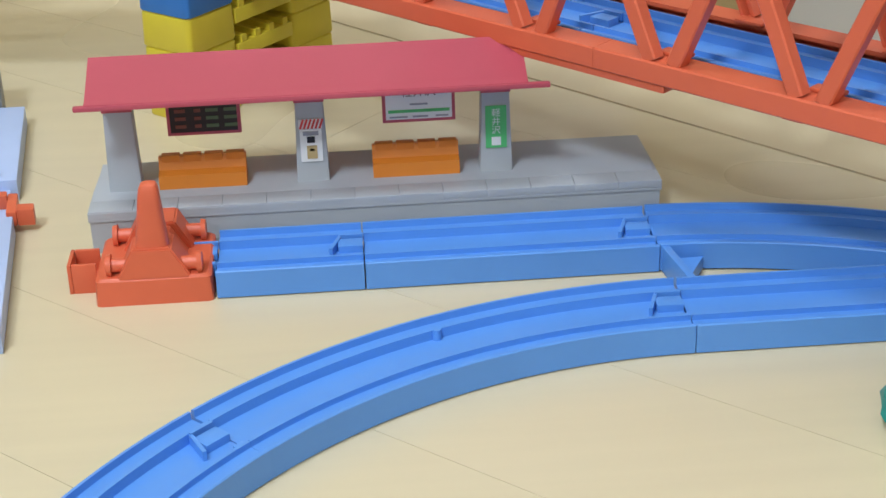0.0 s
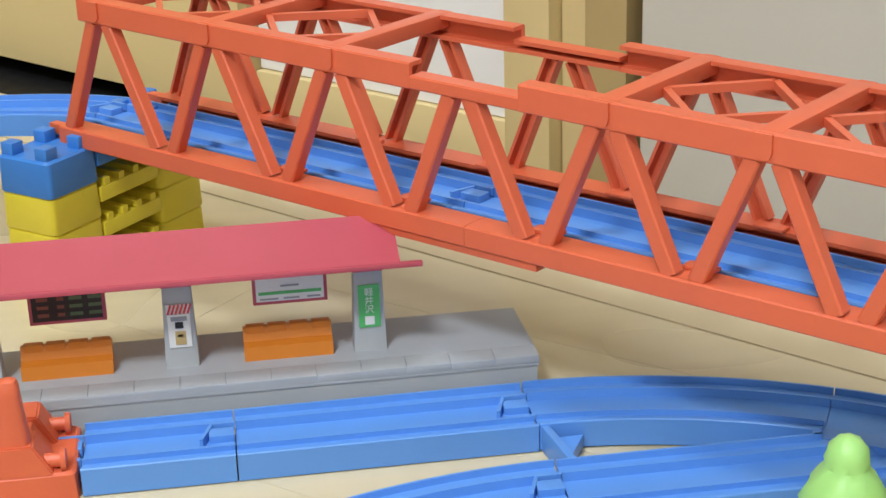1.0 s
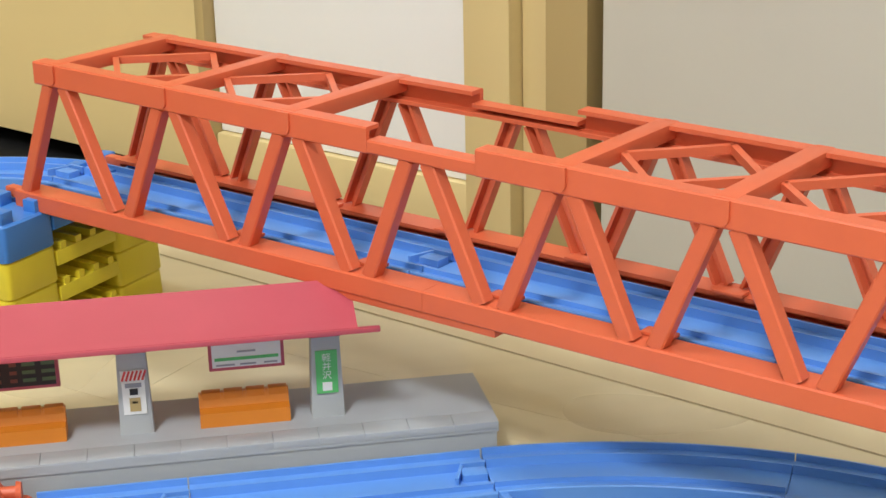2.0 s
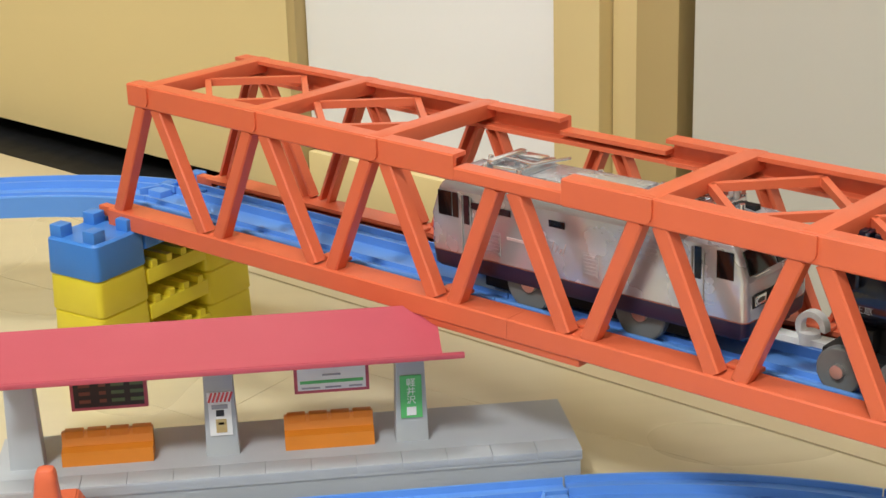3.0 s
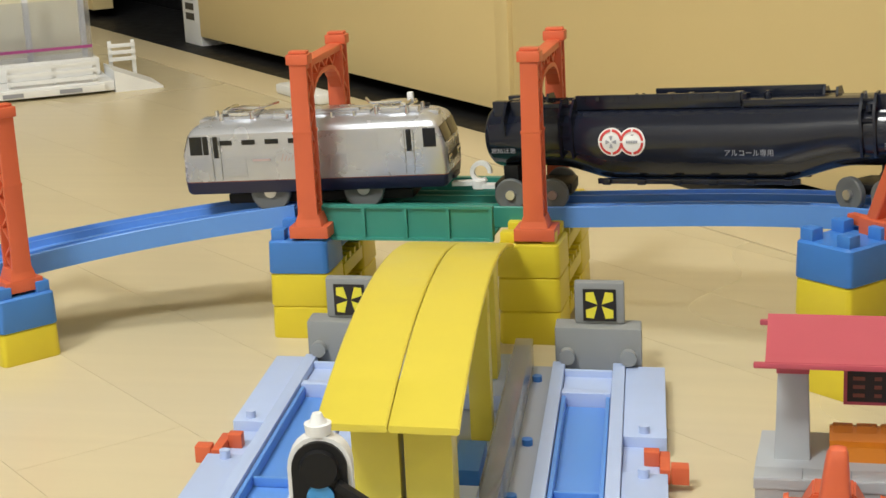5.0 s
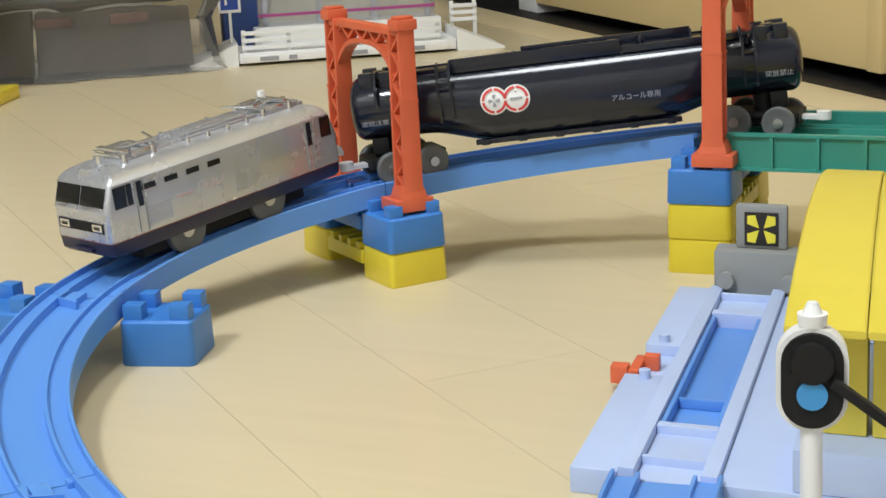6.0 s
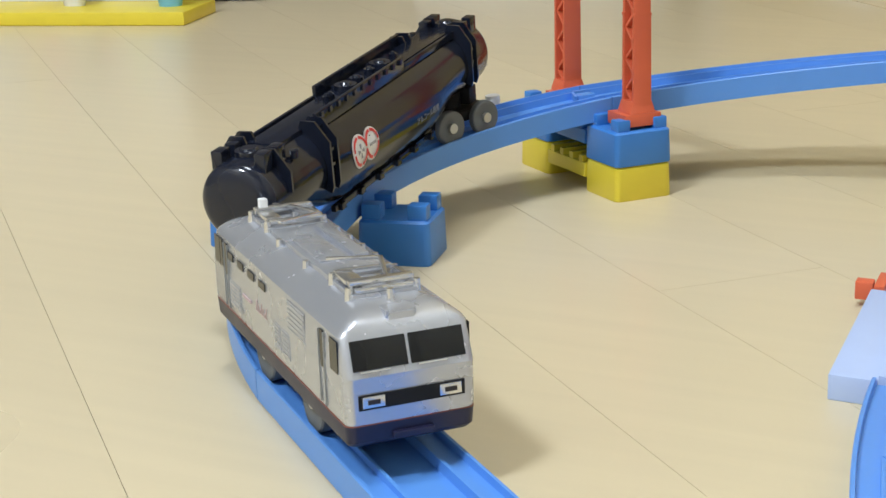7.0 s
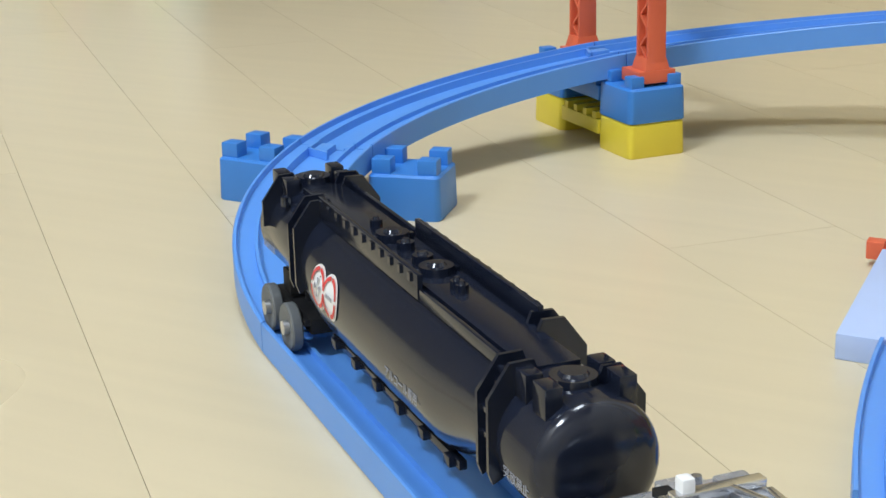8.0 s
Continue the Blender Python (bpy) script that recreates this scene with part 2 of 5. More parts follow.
bm = bmesh.new()
box(bm, (-3.2, -2.6, -0.03), (2.6, -0.0869, -0.013), WALL_M)
part("underfloor", bm, SEAM, floor)
for row in range(-32, 38):
    y0 = 0.156 - 0.0757 * 40 + PLANK_W * (row + 32)
    x = -4.6 - (row * 0.397 % PLANK_L)
    while x < 4.2:
        corners = [WALL_M.inverted() @ PLANK_M @ Vector((cx, cy, 0)) for cx in (x, x + PLANK_L) for cy in (y0, y0 + PLANK_W)]
        if min(c.x for c in corners) < 2.6 and max(c.x for c in corners) > -3.2 and min(c.y for c in corners) < -0.0868 and max(c.y for c in corners) > -2.6:
            plank(x, x + PLANK_L, y0, y0 + PLANK_W)
        x += PLANK_L

sill = thing("sill", "pale wooden door sill along the wall", "sill", WALL_M, kind="structure")
bm = bmesh.new()
box(bm, (-3.2, -0.0865, -0.012), (2.6, -0.030, 0.0008), bevel=0.0005)
part("board", bm, SILL, sill)
# the groove is a flush slab; black colour stands in for its shade
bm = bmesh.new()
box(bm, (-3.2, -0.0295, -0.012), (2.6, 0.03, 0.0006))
part("groove", bm, DARK, sill, "groove as a flat strip, its shade painted black")

wall = thing("wall_north", "tan sliding-door wall with white and grey boards", "wall", WALL_M, kind="structure")


def wall_panel(name, x0, x1, y0, y1, z0, z1, mat, bevel=0.001):
    bm = bmesh.new()
    box(bm, (x0, y0, z0), (x1, y1, z1), bevel=bevel)
    return part(name, bm, mat, wall)


wall_panel("sliding_door", -0.632, 0.058, 0.0, 0.03, 0.0125, 2.0, WALL_TAN)
wall_panel("door_stile", 0.0585, 0.0785, -0.004, 0.03, 0.0125, 2.0, WALL_TAN)
wall_panel("sliding_door", 0.079, 0.6055, 0.0, 0.03, 0.0125, 2.0, WALL_TAN)
wall_panel("door_stile", 0.606, 0.613, -0.004, 0.03, 0.0125, 2.0, WALL_EDGE)
wall_panel("white_board", 0.6135, 0.7945, 0.004, 0.03, 0.040, 2.0, WALL_WHITE)
wall_panel("kick_board", 0.6135, 0.7945, 0.0, 0.03, 0.001, 0.0395, WALL_TAN)
wall_panel("post", 0.795, 0.8225, -0.006, 0.03, 0.001, 2.0, WALL_TAN)
wall_panel("post", 0.823, 0.840, 0.004, 0.03, 0.001, 2.0, WALL_TAN)
wall_panel("post", 0.8405, 0.864, -0.002, 0.03, 0.001, 2.0, WALL_EDGE)
# black here paints in the shade of the gap beside the post
wall_panel("groove", 0.8645, 0.8745, 0.02, 0.03, 0.001, 2.0, DARK)
wall_panel("grey_board", 0.875, 2.6, -0.008, 0.03, 0.001, 2.0, WALL_GREY, 0.004)
# added backing and recess floor, black to give the shade behind the doors
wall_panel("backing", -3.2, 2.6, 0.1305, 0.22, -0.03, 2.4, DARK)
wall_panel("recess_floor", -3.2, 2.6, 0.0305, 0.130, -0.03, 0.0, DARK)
wall_panel("lintel", -3.2, 2.6, -0.01, 0.03, 2.001, 2.4, WALL_TAN)
wall_panel("sliding_door", -3.2, -1.05, 0.0, 0.03, 0.0125, 2.0, WALL_TAN)
for name, lo, hi in (("wall_east", (2.6, -2.6, -0.03), (2.7, 0.22, 2.4)), ("wall_west", (-3.3, -2.6, -0.03), (-3.2, 0.22, 2.4)), ("wall_south", (-3.3, -2.7, -0.03), (2.7, -2.6, 2.4))):
    bm = bmesh.new()
    box(bm, lo, hi)
    tagged(part(name, bm, CEILING_PAINT, m=WALL_M), "plain off-white painted room wall", "wall", kind="structure")
bm = bmesh.new()
box(bm, (-3.3, -2.7, 2.4), (2.7, 0.22, 2.45))
tagged(part("ceiling", bm, CEILING_PAINT, m=WALL_M), "plain off-white painted ceiling", "ceiling", kind="structure")

glow = bpy.data.materials.new("lamp_glow")
glow.use_nodes = True
glow.node_tree.nodes["Principled BSDF"].inputs["Emission Color"].default_value = (1.0, 0.97, 0.93, 1)
glow.node_tree.nodes["Principled BSDF"].inputs["Emission Strength"].default_value = 14
for x, y, r in LAMPS:
    lamp = thing("ceiling_lamp", "round white ceiling lamp with flat metal rim", "lamp", pose(x, y, 2.4), group="ceiling lamps")
    bm = bmesh.new()
    cyl(bm, (0, 0, -0.06), (0, 0, 0), r + 0.03, seg=48)
    part("housing", bm, WHITE, lamp)
    bm = bmesh.new()
    cyl(bm, (0, 0, -0.075), (0, 0, -0.0601), r, r + 0.02, seg=48)
    part("diffuser", bm, glow, lamp)

# ---- rails ----
HW, RAIL_H = 0.0178, 0.0105
RUN = 0.0080
HALF = [(-HW, 0.0), (-HW, RAIL_H - 0.0004), (-HW + 0.0004, RAIL_H), (-HW + 0.0014, RAIL_H), (-HW + 0.0016, RUN), (-0.0097, RUN), (-0.0096, RUN + 0.0020),
        (-0.0084, RUN + 0.0020), (-0.0082, 0.0066)]
PROFILE = HALF + [(-y, z) for y, z in reversed(HALF)]


def sweep(bm, points, profile, first=None, last=None):
    """The profile (across to the left, up) along the points."""
    rings = []
    for i, p in enumerate(points):
        d = points[min(i + 1, len(points) - 1)] - points[max(i - 1, 0)]
        if i == 0 and first:
            d = Vector(first)
        if i == len(points) - 1 and last:
            d = Vector(last)
        side = Vector((-d.y, d.x, 0)).normalized()
        rings.append([p + side * y + Vector((0, 0, z)) for y, z in profile])
    loft(bm, rings)


def tongue(at, d):
    """The coupling tongue that a rail pushes into the next one, with the slanted stop behind it."""
    right, up = Vector((d.y, -d.x, 0)).normalized(), Vector((0, 0, 1))
    m = Matrix((d, right, up)).transposed().to_4x4()
    m.translation = at
    bm = bmesh.new()
    box(bm, (0.0004, -0.0006, 0.0040), (0.0096, 0.0060, 0.0094), m, bevel=0.0003)
    beam(bm, m @ Vector((0.0086, 0.0082, 0.0082)), m @ Vector((0.0124, -0.0030, 0.0082)), 0.0013, 0.0034)
    beam(bm, m @ Vector((0.0002, 0.0079, 0.0088)), m @ Vector((0.0090, 0.0079, 0.0088)), 0.0014, 0.0030)
    box(bm, (0.0004, -0.0084, 0.0040), (0.0044, -0.0062, 0.0092), m, bevel=0.0003)
    return bm


def rail(points, label, mat=None, hook=True, head=(None, None)):
    base = points[0].copy()
    local = [p - base for p in points]
    d0 = Vector((local[1] - local[0])).normalized()
    d1 = Vector((local[-1] - local[-2])).normalized()
    local[0] = local[0] + d0 * 0.0003
    local[-1] = local[-1] - d1 * 0.0003
    ob = thing("toy_rail", label, "toy rail", Matrix.Translation(base))
    bm = bmesh.new()
    sweep(bm, local, PROFILE, *head)
    part("track_bed", bm, mat or RAIL_BLUE, ob)
    if len(local) > 4 and abs(local[-1].z - local[0].z) < 0.001:
        k = len(local) // 2
        d = (local[k + 1] - local[k - 1]).normalized()
        outer = 1 if d0.cross(d1).z < 0 else -1
        p = local[k] + Vector((-d.y, d.x, 0)) * (outer * 0.0080)
        bm = bmesh.new()
        cyl(bm, p + Vector((0, 0, 0.0060)), p + Vector((0, 0, 0.0104)), 0.0017, 0.0015, seg=12)
        part("pin", bm, mat or RAIL_BLUE, ob)
    if hook:
        part("tongue", tongue(local[-1], d1), mat or RAIL_BLUE, ob)
    return ob


def straight(x0, y0, x1, y1, z=0.0005, count=2):
    a, b = Vector((x0, y0, z)), Vector((x1, y1, z))
    return [a.lerp(b, i / count) for i in range(count + 1)]


def arc(cx, cy, r, a0, a1, z=0.0005, count=20):
    return [Vector((cx + r * math.cos(radians(a0 + (a1 - a0) * i / count)), cy + r * math.sin(radians(a0 + (a1 - a0) * i / count)), z)) for i in range(count + 1)]


STRAIGHT, BENT = "straight blue plastic toy rail on the floor", "curved blue plastic toy rail"
rail(straight(0, 0.018, -0.054, 0.018), "short straight blue plastic toy rail on the floor")
rail(straight(0.108, 0.018, 0, 0.018), STRAIGHT)
BY = -0.0425
rail(arc(0.108, BY - 0.216, 0.216, 90, 135), "curved blue plastic toy rail on the floor")
rail(arc(0.108, BY - 0.216, 0.216, 135, 180), "curved blue plastic toy rail on the floor")
for i, one in enumerate(LEGS):
    if i == 5:
        continue
    if i < 4 or i >= 9:
        count = max(1, round(sum((b - a).length for a, b in zip(one, one[1:])) / 0.216))
        for k in range(count):
            rail([one[0].lerp(one[-1], k / count), one[0].lerp(one[-1], (k + 0.5) / count), one[0].lerp(one[-1], (k + 1) / count)],
                 "straight blue plastic toy rail carried on the red bridge" if 1 < i < 4 else "straight blue plastic toy rail")
    else:
        h0, h1 = STATIONS[i][2], STATIONS[i + 1][2]
        rail(one, "curved blue plastic toy rail raised on block piers", head=((math.cos(radians(h0)), math.sin(radians(h0)), 0), (math.cos(radians(h1)), math.sin(radians(h1)), 0)))

# the turnout: a straight leg and a bent leg that run together
turnout = thing("toy_turnout", "blue plastic toy railway turnout joining two tracks", "toy rail", pose(0.108, 0, 0.0005))
OPEN = [(-HW, 0.0), (-HW, RUN - 0.0006), (-0.0092, RUN - 0.0006), (-0.0077, 0.0046)]
NO_RIGHT = OPEN + [(-y, z) for y, z in reversed(HALF)]
NO_LEFT = HALF + [(-y, z) for y, z in reversed(OPEN)]
TIP = 0.0955
bm = bmesh.new()
sweep(bm, straight(0.0004, BY, TIP, BY, 0), PROFILE)
sweep(bm, straight(TIP + 0.0001, BY, 0.2156, BY, 0), NO_LEFT)
part("straight_leg", bm, RAIL_BLUE, turnout)
bm = bmesh.new()
sweep(bm, arc(0, 0.018 - 0.216, 0.2163, 89.9, 61.2, 0.0003), PROFILE)
sweep(bm, arc(0, 0.018 - 0.216, 0.2163, 61.15, 40, 0.0003), NO_RIGHT)
part("bent_leg", bm, RAIL_BLUE, turnout)
bm = bmesh.new()
cyl(bm, (TIP - 0.0012, BY + HW + 0.0002, 0.0), (TIP - 0.0012, BY + HW + 0.0002, RAIL_H), 0.0019, seg=14)
part("frog_tip", bm, RAIL_BLUE, turnout)
bm = bmesh.new()
beam(bm, (0.002, 0.001, 0.005), (0.0065, -0.026, 0.005), 0.0030, 0.010, bevel=0.0004)
prism(bm, [(0.0050, -0.002), (0.0155, -0.0015), (0.0100, -0.012), (0.0070, -0.018)], 0.001, 0.006)
part("tie_bar", bm, RAIL_BLUE, turnout)
for y in (BY, 0.018):
    part("tongue", tongue(Vector((0.0, y, 0.0)), Vector((-1, 0, 0))), RAIL_BLUE, turnout)
for x, y in ((0.043, 0.0245), (0.112, 0.0030), (0.104, BY + 0.0092)):
    bm = bmesh.new()
    cyl(bm, (x, y, 0.004), (x, y, 0.0085), 0.0018)
    part("pin", bm, RAIL_BLUE, turnout)

# ---- piers ----
PIER_L, COL = 0.100, 0.031


def pier_block(ob, colour, z0):
    """One block: two columns with a notched bar between, studs on top."""
    h = BLOCK
    for y in (-PIER_L / 2 + COL / 2, PIER_L / 2 - COL / 2):
        bm = bmesh.new()
        rings = []
        for z, k in ((0.0, 0.0003), (0.0006, 0.0), (h - 0.0012, 0.0004), (h - 0.0002, 0.0014)):
            rings.append([Vector((x, y + yy, z0 + z)) for x, yy in rounded(COL - 2 * k, COL - 2 * k, 0.003)])
        loft(bm, rings)
        part("column", bm, colour, ob)
    span = PIER_L / 2 - COL + 0.0002
    bm = bmesh.new()
    box(bm, (-COL / 2 + 0.0003, -span, z0 + 0.0064), (COL / 2 - 0.0003, span, z0 + 0.0133), bevel=0.0003)
    box(bm, (-0.0015, -span, z0 + 0.0002), (0.0015, span, z0 + 0.0063))
    part("bar", bm, colour, ob)
    for k in range(4):
        y = -span + 0.0030 + k * (2 * span - 0.0095) / 3
        bm = bmesh.new()
        box(bm, (-COL / 2 + 0.0005, y, z0 + 0.0134), (COL / 2 - 0.0005, y + 0.0035, z0 + 0.0166))
        part("tooth", bm, colour, ob)


def stud_set(parent, colour, z):
    for y in (-PIER_L / 2 + COL / 2, PIER_L / 2 - COL / 2):
        for dx in (-0.0100, 0.0100):
            for dy in (-0.0100, 0.0100):
                bm = bmesh.new()
                box(bm, (dx - 0.0035, y + dy - 0.0035, z - 0.0006), (dx + 0.0035, y + dy + 0.0035, z + 0.0052), bevel=0.0007)
                part("stud", bm, colour, parent)


def pier(x, y, heading, colours, label):
    ob = thing("block_pier", label, "toy pier", pose(x, y, 0, 0, 0, heading), group="piers of the raised toy railway")
    for i, colour in enumerate(colours):
        pier_block(ob, colour, i * BLOCK)
    stud_set(ob, colours[-1], len(colours) * BLOCK)
    return ob


B_, Y_ = BLOCK_BLUE, YELLOW
pier(-0.0500, 0.2185, 140, (Y_, Y_, Y_, B_), "stacked yellow and blue block pier under the bridge end")
for u in (0.405, 0.85, 1.3):
    q = on_bridge(u)
    pier(q.x, q.y, 131.64, (Y_, Y_, Y_, B_), "stacked yellow and blue block pier")
pier(-0.2195, 0.288, 180, (Y_, Y_, Y_), "stacked yellow three-block pier carrying a red gantry")
pier(-0.3370, 0.288, 182, (Y_, Y_, B_), "two yellow blocks and one blue, stacked as a pier")
pier(-0.4985, 0.2205, 233, (Y_, B_), "blue block on yellow block pier under the curve")


LOW_H = 0.0195


def low_block(x, y, turn, label):
    ob = thing("pier_block", label, "toy block", pose(x, y, 0, 0, 0, turn), group="low blue blocks beside the track")
    bm = bmesh.new()
    rings = []
    for z, k in ((0.0, 0.0003), (0.0006, 0.0), (LOW_H - 0.0012, 0.0004), (LOW_H - 0.0002, 0.0014)):
        rings.append([Vector((a, b, z)) for a, b in rounded(0.032 - 2 * k, 0.030 - 2 * k, 0.003)])
    loft(bm, rings)
    part("body", bm, BLOCK_BLUE, ob)
    for dx in (-0.010, 0.010):
        for dy in (-0.009, 0.009):
            bm = bmesh.new()
            box(bm, (dx - 0.0042, dy - 0.0038, LOW_H - 0.0006), (dx + 0.0042, dy + 0.0038, LOW_H + 0.0062), bevel=0.0007)
            part("stud", bm, BLOCK_BLUE, ob)


low_block(-0.5175, 0.0610, 104 - 90, "low blue studded toy block inside the curve")
low_block(-0.5900, 0.0560, 0, "low blue studded toy block outside the curve")

# ---- gantries ----


def gantry(x, y, heading, base):
    ob = thing("gantry", "orange-red plastic portal gantry standing over the track", "toy gantry", pose(x, y, base, 0, 0, heading), group="gantries over the toy railway")
    H, LEG = 0.086, 0.0360
    for side in (-1, 1):
        mid, deep = side * (LEG - 0.0022), 0.0046
        for dy in (-deep, deep):
            bm = bmesh.new()
            rings = []
            for z, w in ((0.0070, 0.0100), (0.0520, 0.0094), (0.0522, 0.0101), (0.0534, 0.0101), (0.0536, 0.0090), (H, 0.0086)):
                rings.append([Vector((a, mid + dy + b, z)) for a, b in rounded(w, 0.0018, 0.0004, 2)])
            loft(bm, rings)
            part("leg_plate", bm, RED, ob)
        bm = bmesh.new()
        box(bm, (-0.0011, mid - deep + 0.0010, 0.0072), (0.0011, mid + deep - 0.0010, H - 0.0005))
        part("web", bm, RED, ob)
        for k in range(10):
            bm = bmesh.new()
            z, s = 0.0095 + k * 0.0074, (1 if k % 2 else -1)
            beam(bm, (0, mid - 0.0038 * s, z), (0, mid + 0.0038 * s, z + 0.0072), 0.0012, 0.0078, up=(1, 0, 0))
            part("lattice_bar", bm, RED, ob)
        bm = bmesh.new()
        lo, hi = sorted((side * (LEG - 0.0128), side * (LEG + 0.0042)))
        box(bm, (-0.0098, lo, 0.0), (0.0098, hi, 0.0060), bevel=0.0005)
        lo, hi = sorted((side * (LEG - 0.0085), side * (LEG + 0.0038)))
        loft(bm, [[Vector((a, (lo + hi) / 2 + b, z)) for a, b in rounded(w, d, 0.0005, 2)] for z, w, d in ((0.0061, 0.0138, hi - lo), (0.0085, 0.0128, hi - lo - 0.0008), (0.0118, 0.0106, hi - lo - 0.0014))])
        part("foot", bm, RED, ob)
        bm = bmesh.new()
        box(bm, (-0.0055, side * LEG - 0.0045, H), (0.0055, side * LEG + 0.0045, H + 0.005), bevel=0.0006)
        box(bm, (-0.0045, side * LEG - 0.0030, H + 0.005), (0.0045, side * LEG + 0.0030, H + 0.0065), bevel=0.0006)
        part("cap", bm, RED, ob)
    bm = bmesh.new()
    beam(bm, (0, -LEG, H - 0.001), (0, LEG, H - 0.001), 0.007, 0.0035, bevel=0.0005)
    n = 14
    for i in range(n):
        a, b = -1 + 2 * i / n, -1 + 2 * (i + 1) / n
        za, zb = (H - 0.008 - 0.019 * abs(t) ** 3.2 for t in (a, b))
        beam(bm, (0, a * (LEG - 0.003), za), (0, b * (LEG - 0.003), zb), 0.0065, 0.0022)
    part("arched_beam", bm, RED, ob)
    bm = bmesh.new()
    for k in range(8):
        a, b = -LEG + 0.004 + k * 0.0072, -LEG + 0.004 + (k + 1) * 0.0072
        up = k % 2
        beam(bm, (0, a, H - (0.002 if up else 0.008)), (0, b, H - (0.008 if up else 0.002)), 0.004, 0.0014)
    part("beam_lattice", bm, RED, ob)


gantry(-0.2160, 0.278, 180, 3 * BLOCK + 0.0012)
gantry(-0.3300, 0.278, 182, 3 * BLOCK + 0.0012)
gantry(-0.4925, 0.2175, 233, 2 * BLOCK + 0.0012)

# ---- green girder between the gantries ----
girder = thing("girder_bridge", "sea-green plastic girder bridge between two piers", "toy bridge", pose(-0.2255, 0.283, GIRDER_Z, 0, 0, 180))
bm = bmesh.new()
sweep(bm, straight(0, 0, 0.1135, 0, 0), PROFILE)
part("track_bed", bm, GREEN, girder)
for side in (-1, 1):
    bm = bmesh.new()
    prof = [(0.0308, -0.0030), (0.0349, -0.0030), (0.0349, -0.0017), (0.0330, -0.0016), (0.0330, 0.0131), (0.0349, 0.0132), (0.0349, 0.0145), (0.0308, 0.0145)]
    loft(bm, [[Vector((x, side * a, z)) for a, z in prof] for x in (0.0125, 0.1010)])
    part("side_plate", bm, GREEN, girder)
    for k in range(5):
        bm = bmesh.new()
        x = 0.0135 + k * 0.0214
        box(bm, (x - 0.0008, side * 0.0337 - 0.0012, -0.0018), (x + 0.0008, side * 0.0337 + 0.0012, 0.0131))
        box(bm, (x - 0.0008, side * 0.0304 - 0.0010, -0.0001), (x + 0.0008, side * 0.0304 + 0.0008, 0.0080))
        part("rib", bm, GREEN, girder)
bm = bmesh.new()
box(bm, (0.013, -0.0311, -0.0014), (0.1005, 0.0311, -0.0003))
part("tray", bm, GREEN, girder)

# ---- red truss bridge ----
bridge = thing("truss_bridge", "orange-red plastic truss bridge with blue rails inside", "toy bridge",
               Matrix.Translation(on_bridge(0)) @ Matrix((BRIDGE_D, BRIDGE_N, Vector((0, 0, 1)))).transposed().to_4x4())
TRUSS = 0.0305
TOPZ, BOTZ = 0.1297, 0.0712


NODES = (0.0033, 0.0708, 0.1372, 0.1985, 0.2596, 0.3189, 0.3785)  # the second half is pushed a little into the first
FEET = tuple((a + b) / 2 + 0.0012 for a, b in zip(NODES, NODES[1:]))


def channel(bm, u0, u1, y, side, z0, z1, deep, m=None):
    """A bar along the bridge that is a web outside with two flanges turned inward."""
    web, lip, c = 0.0018, 0.0016, 0.0006
    prof = [(web, z0 + c), (web, z1 - c), (web - c, z1), (-deep, z1), (-deep, z1 - lip), (0.0, z1 - lip), (0.0, z0 + lip), (-deep, z0 + lip), (-deep, z0), (web - c, z0)]
    loft(bm, [[(m or Matrix()) @ Vector((u, y + side * a, z)) for a, z in prof] for u in (u0, u1)])


def strut(bm, p, q, side):
    """A truss diagonal: a flat bar with two ribs along its inner face."""
    p, q = Vector(p), Vector(q)
    across = (q - p).normalized().cross(Vector((0, 1, 0)))
    prof = [(0.0030, 0.0022), (0.0024, 0.0028), (-0.0024, 0.0028), (-0.0030, 0.0022), (-0.0030, -0.0025), (-0.0017, -0.0025), (-0.0014, 0.0010), (0.0014, 0.0010), (0.0017, -0.0025), (0.0030, -0.0025)]
    loft(bm, [[at + across * a + Vector((0, side * b, 0)) for a, b in prof] for at in (p, q)])


